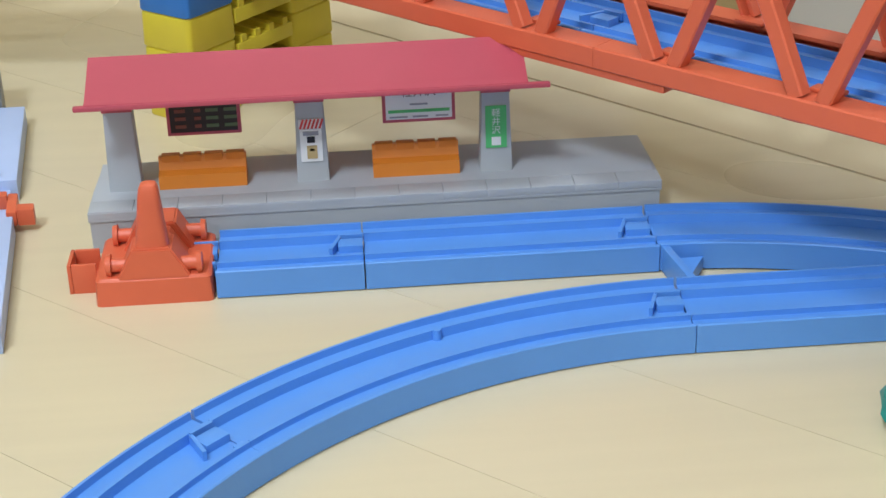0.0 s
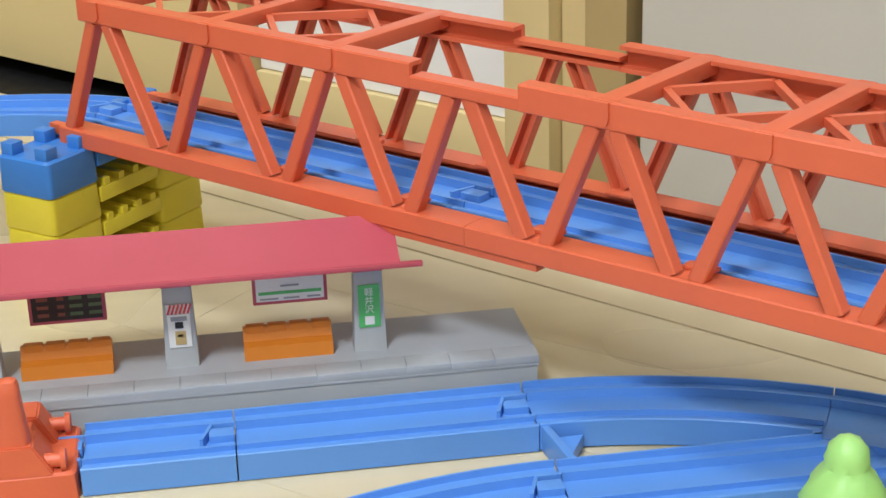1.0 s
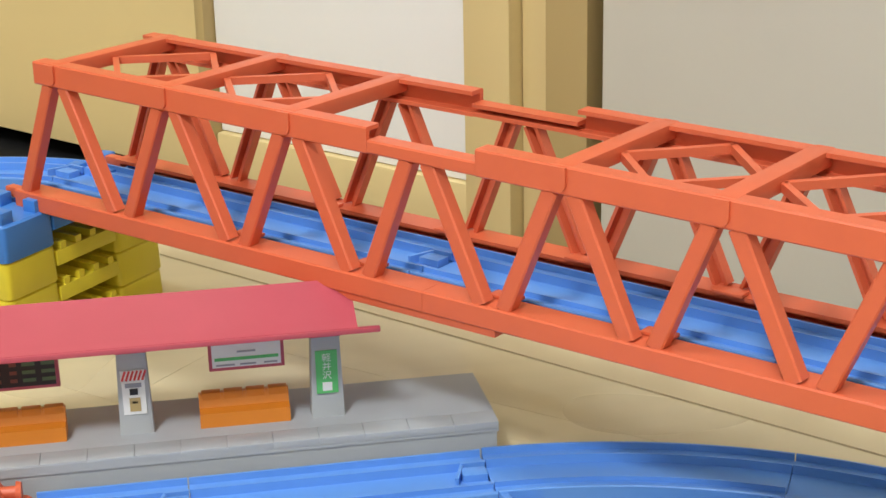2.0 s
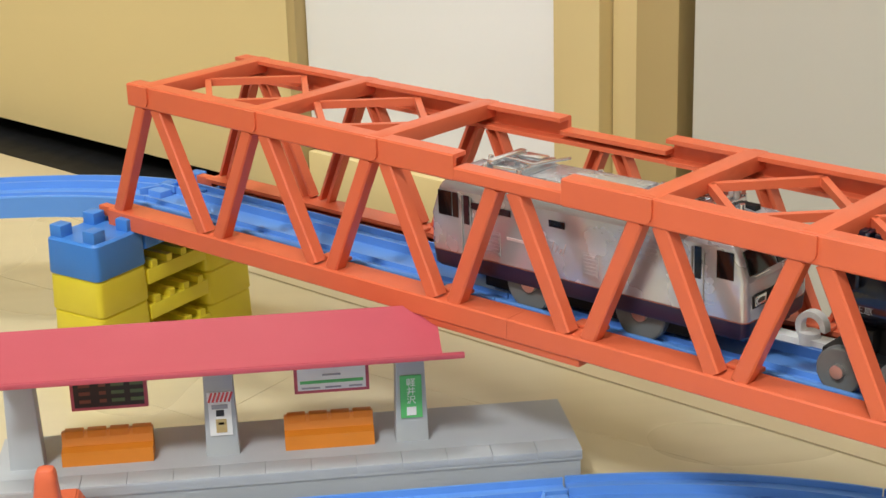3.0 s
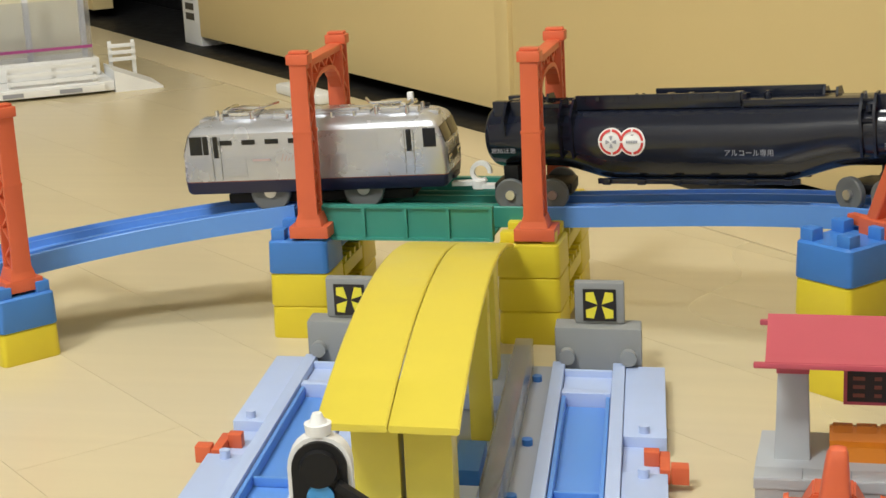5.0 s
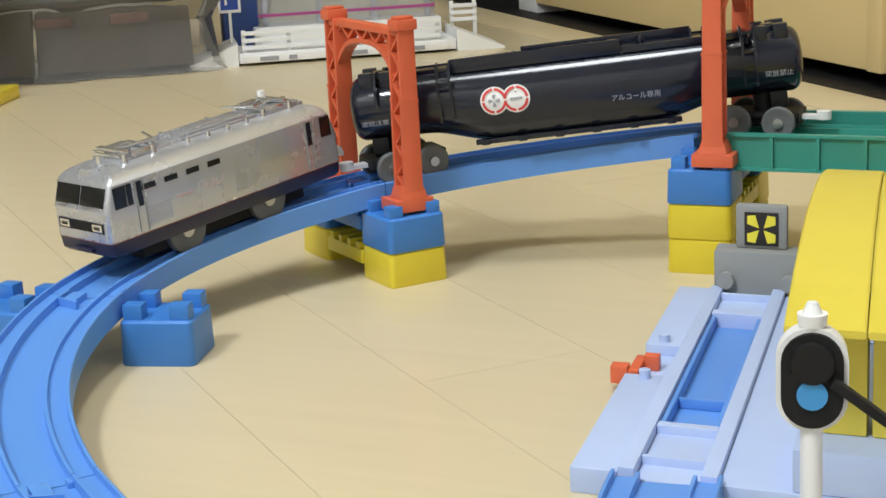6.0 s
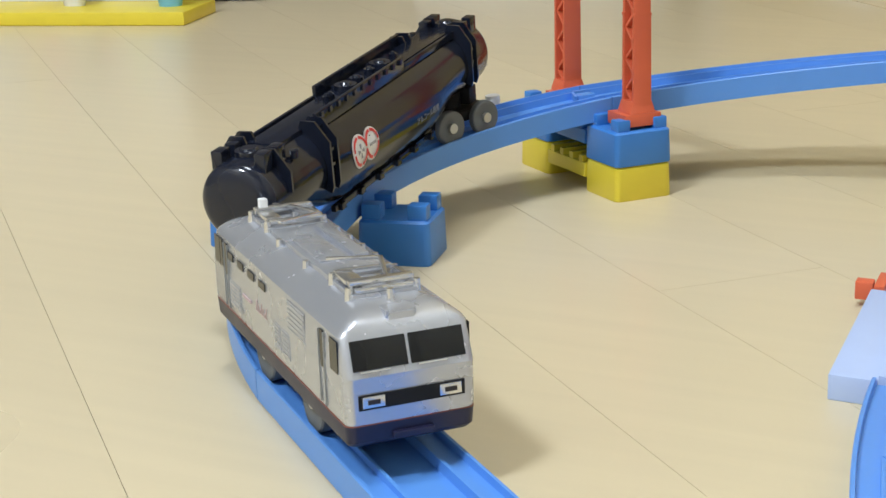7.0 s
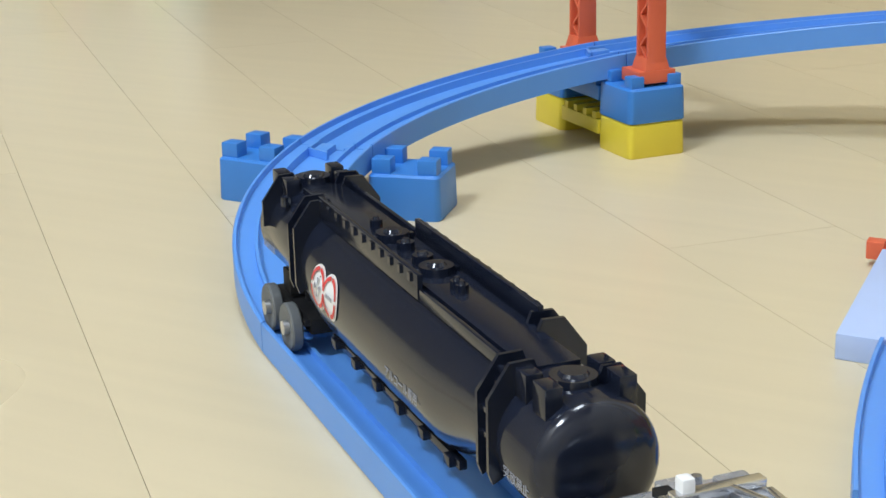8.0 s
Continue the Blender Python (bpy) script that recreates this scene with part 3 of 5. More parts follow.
TILT = Matrix(((1, 0, 0, 0), (0, 1, 0, 0), (DECK_RISE, 0, 1, 0), (0, 0, 0, 1)))  # the lower chord climbs a little
for side in (-1, 1):
    y = side * TRUSS
    for u0, u1, z0, z1 in ((-0.008, 0.1771, TOPZ - 0.0050, TOPZ + 0.0048), (0.2254, NODES[6] + 0.010, TOPZ - 0.0050, TOPZ + 0.0048), (0.1772, 0.2253, TOPZ - 0.0048, TOPZ + 0.0002)):
        bm = bmesh.new()
        channel(bm, u0, u1, y + side * 0.0018, side, z0, z1, 0.0054)
        part("top_chord", bm, RED, bridge)
    for k in (0, 1, 2, 4, 5, 6):
        bm = bmesh.new()
        prism(bm, [(0.0030 * math.cos(radians(a)), 0.0030 * math.sin(radians(a)) - 0.0010) for a in range(180, 361, 15)] + [(0.0030, 0.0046), (-0.0030, 0.0046)], 0, 0.0010,
              Matrix.Translation((NODES[k], y + side * 0.0036 + (0.001 if side > 0 else 0.0), TOPZ)) @ pose(0, 0, 0, 90))
        part("gusset", bm, RED, bridge)
    for u0, u1 in ((-0.0302, 0.2005), (0.2007, 0.4250)):
        bm = bmesh.new()
        channel(bm, u0, u1, y + side * 0.0018, side, BOTZ - 0.0046, BOTZ + 0.0036, 0.0098, TILT)
        part("bottom_chord", bm, RED, bridge)
    bm = bmesh.new()
    box(bm, (0.156, y - side * 0.001 - 0.0035, BOTZ - 0.0076), (0.232, y - side * 0.001 + 0.0035, BOTZ - 0.0047), TILT, bevel=0.0005)
    part("splice_plate", bm, RED, bridge)
    for u in (0.104, 0.168, 0.230, 0.292):
        bm = bmesh.new()
        box(bm, (u - 0.006, y - side * 0.0075 - 0.0028, BOTZ + 0.0037), (u + 0.006, y - side * 0.0075 + 0.0028, BOTZ + 0.0052), TILT, bevel=0.0006)
        part("rail_clip", bm, RED, bridge)
    runs = [(NODES[0] - 0.0045, -0.0240)]
    for k, foot in enumerate(FEET):
        runs += [(NODES[k] + 0.0045, foot - 0.0050), (NODES[k + 1] - 0.0045, foot + 0.0050)]
    for a, b in runs:
        bm = bmesh.new()
        strut(bm, (a, y, TOPZ - 0.0046), (b, y, BOTZ + 0.0034 + DECK_RISE * b), side)
        part("diagonal", bm, RED, bridge)
for k in (0, 1, 2, 4, 5, 6):
    bm = bmesh.new()
    box(bm, (NODES[k] - 0.0040, -TRUSS - 0.0016, TOPZ - 0.001), (NODES[k] + 0.0040, TRUSS + 0.0016, TOPZ + 0.0050), bevel=0.0006)
    part("cross_beam", bm, RED, bridge)
for k in (0, 1, 4, 5):
    a, b = NODES[k], NODES[k + 1]
    z = TOPZ + 0.001
    w = TRUSS - 0.004
    # thin bars from the middle of one side of each panel to the next
    p = {1: (a + 0.004, -0.08 * w), 2: ((a + b) / 2, w), 3: (b - 0.004, 0.0), 4: ((a + b) / 2, -w)}
    pairs = ((1, 2), (2, 3), (3, 4), (4, 1))
    for i, j in pairs:
        bm = bmesh.new()
        beam(bm, (*p[i], z), (*p[j], z), 0.0026, 0.003)
        part("lacing", bm, RED, bridge)
for side in (-1, 1):
    bm = bmesh.new()
    box(bm, (-0.0415, side * 0.0285 - 0.0022, BOTZ - 0.0020), (-0.0304, side * 0.0285 + 0.0022, BOTZ + 0.0026), TILT, bevel=0.0005)
    part("end_lug", bm, RED, bridge)
for k in range(8):
    bm = bmesh.new()
    u = -0.01 + k * 0.058
    box(bm, (u - 0.004, -TRUSS + 0.0053, BOTZ - 0.0066), (u + 0.004, TRUSS - 0.0053, DECK - 0.0004), TILT)
    part("floor_beam", bm, RED, bridge)

# ---- station ----
station = thing("station_platform", "light grey toy platform with crimson roof, benches and signs", "toy station", pose(-0.1035, 0.0435, 0))
SL, SD, SZ = 0.2205, 0.048, 0.0175
RISE = 0.0045
bm = bmesh.new()
outline = [(0, 0), (SL, 0.0005), (SL, 0.016), (SL - 0.001, SD), (0.001, SD), (0, 0.02)]
prism(bm, [(x * 0.995 + 0.0005, y * 0.98 + 0.0006) for x, y in outline], 0.0, SZ - 0.0042)
prism(bm, outline, SZ - 0.0042, SZ - 0.0006)
part("base", bm, GREY, station)
n = 13
for k in range(n):
    bm = bmesh.new()
    box(bm, (k * SL / n + 0.00008, 0.0003, SZ - 0.0030), ((k + 1) * SL / n - 0.00008, 0.0105, SZ), bevel=0.0002)
    part("edge_slab", bm, GREY, station)
bm = bmesh.new()
box(bm, (0.0008, 0.0107, SZ - 0.003), (SL - 0.0015, SD - 0.001, SZ - 0.0001), bevel=0.0002)
part("paving", bm, GREY, station)
POSTS = (0.0130, 0.0860, 0.1580)
for x in POSTS:
    bm = bmesh.new()
    loft(bm, [[Vector((x + a, 0.0225 + b, z)) for a, b in rounded(w, 0.008, 0.0006, 2)] for z, w in ((SZ - 0.0002, 0.0128), (SZ + 0.034 + RISE, 0.0105))])
    part("post", bm, GREY, station)
    bm = bmesh.new()
    box(bm, (x - 0.0058, 0.0176, SZ + 0.0285 + RISE), (x + 0.0058, 0.0272, SZ + 0.0395 + RISE), bevel=0.0003)
    part("post_head", bm, ROOF_RED, station)
bm = bmesh.new()
R0, R1 = 0.0005, 0.1745
section = [(-0.0015, SZ + 0.0375 + RISE), (-0.0015, SZ + 0.0392 + RISE), (0.003, SZ + 0.0402 + RISE), (0.024, SZ + 0.0490 + RISE), (0.045, SZ + 0.0402 + RISE), (0.0495, SZ + 0.0392 + RISE), (0.0495, SZ + 0.0375 + RISE), (0.045, SZ + 0.0384 + RISE), (0.024, SZ + 0.0470 + RISE), (0.003, SZ + 0.0384 + RISE)]
loft(bm, [[Vector((x, y, z)) for y, z in section] for x in (R0 + 0.0035, R1 - 0.0060)])
part("roof", bm, ROOF_RED, station)
for y in (-0.0022, 0.0478):
    bm = bmesh.new()
    box(bm, (R0 - 0.0005, y, SZ + 0.0369 + RISE), (R1 + 0.0022, y + 0.0024, SZ + 0.0390 + RISE), bevel=0.0006)
    part("eave", bm, ROOF_RED, station)
for x in (0.0430, 0.1265):
    bm = bmesh.new()
    back = [(-0.0045, SZ), (0.0058, SZ), (0.0050, SZ + 0.0108), (0.0020, SZ + 0.0113), (0.0002, SZ + 0.0062), (-0.004, SZ + 0.0055)]
    loft(bm, [[Vector((x - 0.0175 + 0.0005 + e, 0.0225 + y, z - 0.0001)) for y, z in back] for e in (0, 0.034)])
    bench = part("bench", bm, ORANGE, station, "orange plastic bench")
    for k in range(4):
        bm = bmesh.new()
        xx = x - 0.0165 + k * 0.0084
        box(bm, (xx + 0.0006, 0.0225 + 0.0012, SZ + 0.0070), (xx + 0.0078, 0.0225 + 0.0050, SZ + 0.0117), bevel=0.0005)
        part("seat_back", bm, ORANGE, bench)


def board(x, w, z0, z1, face, rim, name):
    bm = bmesh.new()
    box(bm, (x - w / 2, 0.0245, z0), (x + w / 2, 0.0275, z1), bevel=0.0003)
    ob = part(name, bm, rim, station)
    bm = bmesh.new()
    box(bm, (x - w / 2 + 0.0013, 0.0242, z0 + 0.0014), (x + w / 2 - 0.0013, 0.02448, z1))
    part("face", bm, face, ob)
    return ob


dep = board(0.0450, 0.0285, 0.0370, 0.0575, SIGN_DARK, ROOF_RED, "departure_board")
for r in range(3):
    for c, (x, w, mt) in enumerate(((0.0340, 0.0042, DIM_RED), (0.0415, 0.0026, DIM_RED), (0.0460, 0.0048, DIM_GREEN), (0.0530, 0.0050, DIM_GREEN))):
        bm = bmesh.new()
        box(bm, (x, 0.02395, 0.0402 + r * 0.0032), (x + w, 0.02419, 0.0416 + r * 0.0032))
        part("text_bar", bm, mt, dep)
name_board = board(0.1285, 0.0285, 0.0375, 0.0575, SIGN_WHITE, ROOF_RED, "name_board")
for x0, x1, z0, z1, mt in ((0.1165, 0.1405, 0.0417, 0.0429, SIGN_GREEN), (0.117, 0.124, 0.0396, 0.0402, SIGN_GREY), (0.126, 0.132, 0.0396, 0.0402, SIGN_GREY), (0.135, 0.140, 0.0396, 0.0402, SIGN_GREY), (0.125, 0.132, 0.0447, 0.0454, SIGN_GREY)):
    bm = bmesh.new()
    box(bm, (x0, 0.02395, z0), (x1, 0.02419, z1))
    part("text_bar", bm, mt, name_board)

# ---- writing on the station ----


def lettering(text, size, mat, parent, m, name="lettering"):
    """Flat letters in the built-in font, as a mesh."""
    data = bpy.data.curves.new(name, "FONT")
    data.body, data.size, data.align_x, data.align_y, data.extrude, data.resolution_u = text, size, "CENTER", "CENTER", 0.00004, 2
    tmp = bpy.data.objects.new(name, data)
    scene.collection.objects.link(tmp)
    mesh = bpy.data.meshes.new_from_object(tmp.evaluated_get(bpy.context.evaluated_depsgraph_get()))
    bpy.data.objects.remove(tmp)
    mesh.materials.clear()
    mesh.materials.append(mat)
    ob = new(name, mesh)
    ob.parent, ob.matrix_basis = parent, m
    return ob


FRONT = pose(0, 0, 0, 90)
lettering("軽井沢", 0.0046, SIGN_DARK, name_board, Matrix.Translation((0.1285, 0.02405, 0.0500)) @ FRONT)


def poster(x, w, z0, z1, mat, name):
    bm = bmesh.new()
    box(bm, (x - w / 2, 0.0178, z0), (x + w / 2, 0.0182, z1))
    return part(name, bm, mat, station)


notice = poster(0.0860, 0.0085, SZ + 0.0085, SZ + 0.0220, SIGN_WHITE, "notice")
for x0, x1, z0, z1, mt in ((0.0830, 0.0890, 0.0195, 0.0212, SIGN_GREY), (0.0845, 0.0875, 0.0165, 0.0190, SIGN_DARK), (0.0842, 0.0882, 0.0098, 0.0152, WALL_EDGE), (0.0852, 0.0872, 0.0130, 0.0140, SIGN_DARK)):
    bm = bmesh.new()
    box(bm, (x0, 0.01745, SZ + z0), (x1, 0.01775, SZ + z1))
    part("notice_mark", bm, mt, notice)
stripes = poster(0.0860, 0.0090, SZ + 0.0222, SZ + 0.0262, SIGN_WHITE, "striped_panel")
for k in range(6):
    bm = bmesh.new()
    beam(bm, (0.0820 + k * 0.0015, 0.01765, SZ + 0.0223), (0.0834 + k * 0.0015, 0.01765, SZ + 0.0261), 0.0003, 0.0008)
    part("stripe", bm, SIGN_RED, stripes)
green_sign = poster(0.1580, 0.0082, SZ + 0.0100, SZ + 0.0275, SIGN_GREEN, "green_sign")
for k, ch in enumerate("軽井沢"):
    lettering(ch, 0.0036, SIGN_WHITE, green_sign, Matrix.Translation((0.1580, 0.0176, SZ + 0.0245 - k * 0.0036)) @ FRONT)
bm = bmesh.new()
box(bm, (0.1562, 0.01745, SZ + 0.0112), (0.1598, 0.01775, SZ + 0.0146))
part("sign_mark", bm, SIGN_WHITE, green_sign)

# ---- railway yard playset with the yellow arch ----
YARD = Matrix(((1, 0.11, 0, -0.330), (0, -1, 0, 0.184), (0, 0, 1, 0), (0, 0, 0, 1)))  # across, towards the front, up
yard = thing("rail_yard", "pale blue plastic yard with two lanes and yellow arch", "toy rail yard")


def slab(name, mat, x0, x1, y0, y1, z0, z1, parent=None, bevel=0.0005, label=""):
    bm = bmesh.new()
    box(bm, (x0, y0, z0), (x1, y1, z1), bevel=bevel)
    bmesh.ops.transform(bm, matrix=YARD, verts=bm.verts)
    return part(name, bm, mat, parent or yard, label)


TOPZ_Y = 0.010
for lane in (0.0, 0.1165):
    slab("lane_edge", LAVENDER, 0.0145 + lane, 0.0200 + lane, 0.0, 0.2148, 0.0, TOPZ_Y + 0.0006)
    slab("lane_edge", LAVENDER, 0.0415 + lane, 0.0470 + lane, 0.0, 0.2148, 0.0, TOPZ_Y + 0.0006)
    slab("lane_bed", LAVENDER, 0.0202 + lane, 0.0413 + lane, 0.0, 0.0380, 0.0, TOPZ_Y - 0.003)
    slab("lane_rib", LAVENDER, 0.0202 + lane, 0.0413 + lane, 0.0080, 0.0105, 0.0, TOPZ_Y)
    slab("lane_rib", LAVENDER, 0.0202 + lane, 0.0413 + lane, 0.0340, 0.0395, 0.0, TOPZ_Y)
    slab("lane_bed", LAVENDER, 0.0202 + lane, 0.0413 + lane, 0.1720, 0.2148, 0.0, TOPZ_Y - 0.003)
    slab("lane_rib", LAVENDER, 0.0202 + lane, 0.0413 + lane, 0.1690, 0.1735, 0.0, TOPZ_Y)
    slab("lane_rib", LAVENDER, 0.0202 + lane, 0.0413 + lane, 0.2000, 0.2020, 0.0, TOPZ_Y)
    tray = slab("blue_tray", RAIL_BLUE, 0.0204 + lane, 0.0411 + lane, 0.0397, 0.1688, 0.0, 0.0040, label="blue sunken tray")
    slab("tray_side", RAIL_BLUE, 0.0204 + lane, 0.0222 + lane, 0.0398, 0.1687, 0.0041, TOPZ_Y - 0.001, tray)
    slab("tray_side", RAIL_BLUE, 0.0393 + lane, 0.0411 + lane, 0.0398, 0.1687, 0.0041, TOPZ_Y - 0.001, tray)
    slab("tray_rib", RAIL_BLUE, 0.0223 + lane, 0.0392 + lane, 0.1380, 0.1400, 0.0041, TOPZ_Y - 0.002, tray)
    # stop at the far end
    stop = slab("end_stop", MID_GREY, 0.0155 + lane, 0.0545 + lane, -0.0150, -0.0006, 0.0, 0.0262, bevel=0.0012, label="grey end stop with warning sign")
    slab("sign_plate", MID_GREY, 0.0245 + lane, 0.0470 + lane, -0.0130, -0.0070, 0.0263, 0.0455, stop, bevel=0.0012)
    face = slab("sign_face", SIGN_DARK, 0.0284 + lane, 0.0432 + lane, -0.00685, -0.0064, 0.0278, 0.0426, stop, bevel=0)
    for sx, sz in ((-1, -1), (-1, 1), (1, -1), (1, 1)):
        bm = bmesh.new()
        c = Vector((0.0358 + lane, -0.0062, 0.0352))
        prism(bm, [(sx * 0.0010, sz * 0.0004), (sx * 0.0062, sz * 0.0022), (sx * 0.0061, sz * 0.0058), (sx * 0.0026, sz * 0.0062)], -0.0001, 0.0002, Matrix.Translation(c) @ pose(0, 0, 0, 90))
        bmesh.ops.transform(bm, matrix=YARD, verts=bm.verts)
        part("warning_wedge", bm, SIGN_YELLOW, face)
    for x in (0.0210, 0.0485):
        bm = bmesh.new()
        cyl(bm, (x + lane, -0.0008, 0.0135), (x + lane, 0.0035, 0.0135), 0.0036, seg=18)
        bmesh.ops.transform(bm, matrix=YARD, verts=bm.verts)
        part("bumper", bm, MID_GREY, stop)
# outer shoulders and the middle
slab("shoulder", LAVENDER, 0.0, 0.0143, 0.0, 0.085, 0.0, TOPZ_Y - 0.0008)
slab("shoulder", LAVENDER, -0.0015, 0.0143, 0.120, 0.2148, 0.0, TOPZ_Y - 0.0012)
slab("step", LAVENDER, 0.002, 0.0143, 0.0852, 0.1198, 0.0, 0.005)
slab("shoulder", LAVENDER, 0.1637, 0.181, 0.0, 0.085, 0.0, TOPZ_Y - 0.0008)
slab("shoulder", LAVENDER, 0.1637, 0.181, 0.120, 0.2148, 0.0, TOPZ_Y - 0.0012)
slab("step", LAVENDER, 0.1637, 0.178, 0.0852, 0.1198, 0.0, 0.005)
slab("middle", LAVENDER, 0.0472, 0.0848, 0.0, 0.2148, 0.0, TOPZ_Y - 0.002)
slab("middle", YARD_GREY, 0.0850, 0.1308, 0.0, 0.2148, 0.0, TOPZ_Y - 0.002)
slab("raised_deck", LAVENDER, 0.0640, 0.1140, 0.005, 0.060, TOPZ_Y - 0.0018, 0.0150)
slab("column_base", LAVENDER, 0.0700, 0.1150, 0.1700, 0.2140, TOPZ_Y - 0.0018, 0.0220)
slab("blue_box", BLOCK_BLUE, 0.1010, 0.1120, 0.1150, 0.1450, TOPZ_Y - 0.0018, 0.0170)
for x, y in ((0.007, 0.080), (0.007, 0.124), (0.172, 0.080), (0.172, 0.124), (0.125, 0.020), (0.126, 0.095), (0.124, 0.150)):
    bm = bmesh.new()
    cyl(bm, (x, y, TOPZ_Y - 0.003), (x, y, TOPZ_Y + (0.0022 if x < 0.1 or x > 0.15 else 0.0005)), 0.0022, seg=14)
    bmesh.ops.transform(bm, matrix=YARD, verts=bm.verts)
    part("peg", bm, LAVENDER if x < 0.05 or x > 0.15 else BLOCK_BLUE, yard)
for x, s in ((0.003, -1), (0.178, 1)):
    latch = slab("red_latch", RED, *sorted((x, x + s * 0.004)), 0.098, 0.117, 0.003, 0.009, label="orange-red side latch")
    slab("latch_arm", RED, *sorted((x - s * 0.006, x)), 0.100, 0.105, 0.005, 0.011, latch)
    slab("latch_arm", RED, *sorted((x + s * 0.0042, x + s * 0.0110)), 0.111, 0.117, 0.003, 0.010, latch)
# the arch: two long curved boards on four columns
def arch_z(y):
    return 0.0753 - 0.93 * (y - 0.109) ** 2


for x0, x1 in ((0.0630, 0.0868), (0.0873, 0.1105)):
    bm = bmesh.new()
    rings = []
    for i in range(27):
        y = -0.052 + 0.274 * i / 26
        z, lean = arch_z(y), 0.018 * (y + 0.052)
        rings.append([Vector((x0 + lean + a, y, z + b)) for a, b in ((0.0006, -0.0024), (x1 - x0 - 0.0006, -0.0024), (x1 - x0, -0.0016), (x1 - x0, -0.0005), (x1 - x0 - 0.0007, 0.0), (0.0007, 0.0), (0.0, -0.0005), (0.0, -0.0016))])
    loft(bm, rings)
    bmesh.ops.transform(bm, matrix=YARD, verts=bm.verts)
    part("arch_board", bm, ARCH_YELLOW, yard, "warm yellow curved roof board")
for x0, x1 in ((0.0745, 0.0912), (0.0928, 0.1095)):
    for y0, y1, z0 in ((0.184, 0.198, 0.0221), (0.024, 0.040, 0.0151)):
        slab("column", ARCH_YELLOW, x0, x1, y0, y1, z0, min(arch_z(y0), arch_z(y1)) - 0.0021, bevel=0.0008)
slab("column", ARCH_YELLOW, 0.1030, 0.1120, 0.085, 0.094, TOPZ_Y - 0.0018, 0.0700, bevel=0.0008)
clear = slab("clear_wall", CLEAR, 0.1145, 0.1225, 0.004, 0.205, TOPZ_Y - 0.0018, 0.0225, bevel=0.0008, label="clear plastic side wall")
# rail joint at the front of each lane
for lane in (0.0, 0.1165):
    pts = [YARD @ Vector((0.0308 + lane, 0.2152 + k * 0.012, 0.0005)) for k in range(10)]
    for k, p in enumerate(pts):
        p.x += 0.9 * (k * 0.012) ** 2
    rail(pts, "curved blue plastic toy rail leaving the yard")

# ---- signal post ----
signal = thing("signal_post", "white toy signal post with black oval board and arm", "toy signal", pose(-0.220, -0.087, 0, 0, 0, 12))
bm = bmesh.new()
cyl(bm, (0, 0, 0), (0, 0, 0.052), 0.0032, 0.0029, seg=18)
cyl(bm, (0, 0, 0), (0, 0, 0.004), 0.012, 0.010, seg=24)
part("post", bm, WHITE, signal)


def oval(w, h, y0, y1, zc):
    bm = bmesh.new()
    pts = []
    r = w / 2
    for i in range(13):
        t = math.pi * i / 12
        pts.append((r * math.cos(t), zc + h / 2 - r + r * math.sin(t)))
    for i in range(13):
        t = math.pi + math.pi * i / 12
        pts.append((r * math.cos(t), zc - h / 2 + r + r * math.sin(t)))
    prism(bm, pts, y0, y1, pose(0, 0, 0, 90))
    return bm


part("board_rim", oval(0.0186, 0.0285, -0.003, 0.003, 0.0655), WHITE, signal)
part("board", oval(0.0160, 0.0259, 0.0030, 0.0044, 0.0655), DARK, signal, "black oval board")
bm = bmesh.new()
cyl(bm, (0, -0.0045, 0.0620), (0, -0.0056, 0.0620), 0.0040, seg=24)
part("lens", bm, LENS_BLUE, signal, "blue round lens")
bm = bmesh.new()
cyl(bm, (0, -0.0045, 0.0706), (0, -0.0066, 0.0706), 0.0058, 0.0054, seg=24)
part("hood", bm, DARK, signal)
bm = bmesh.new()
cyl(bm, (0, 0, 0.0795), (0, 0, 0.0828), 0.0036, 0.0040, seg=18)
cyl(bm, (0, 0, 0.0828), (0, 0, 0.0858), 0.0026, 0.0014, seg=18)
part("finial", bm, WHITE, signal)
bm = bmesh.new()
beam(bm, (0.005, -0.0062, 0.0662), (0.0245, -0.0062, 0.0515), 0.0026, 0.0040, up=(0, 1, 0), bevel=0.0005)
part("arm", bm, DARK, signal, "black semaphore arm")

# ---- toy tree ----
tree = thing("toy_tree", "light green plastic toy tree of stacked rounded tiers", "toy tree", pose(0.1767, -0.1103, 0))
def tier(name, levels, mat):
    bm = bmesh.new()
    loft(bm, [[Vector((r * (1 + 0.05 * math.sin(7 * t + z * 900)) * math.cos(t), r * (1 + 0.05 * math.sin(7 * t + z * 900)) * math.sin(t), z)) for t in (2 * math.pi * i / 30 for i in range(30))] for z, r in levels])
    part(name, bm, mat, tree)
tier("lower_tier", [(0.0, 0.0120), (0.001, 0.018), (0.004, 0.0215), (0.0075, 0.0195), (0.0090, 0.0150)], GREEN)
tier("upper_tier", [(0.0091, 0.0155), (0.012, 0.0192), (0.018, 0.0198), (0.024, 0.0180), (0.030, 0.0150), (0.033, 0.0133), (0.036, 0.0130), (0.041, 0.0112), (0.0455, 0.0082), (0.0475, 0.0066), (0.0500, 0.0066), (0.0535, 0.0058), (0.0562, 0.0036), (0.0572, 0.0010)], TREE_GREEN)

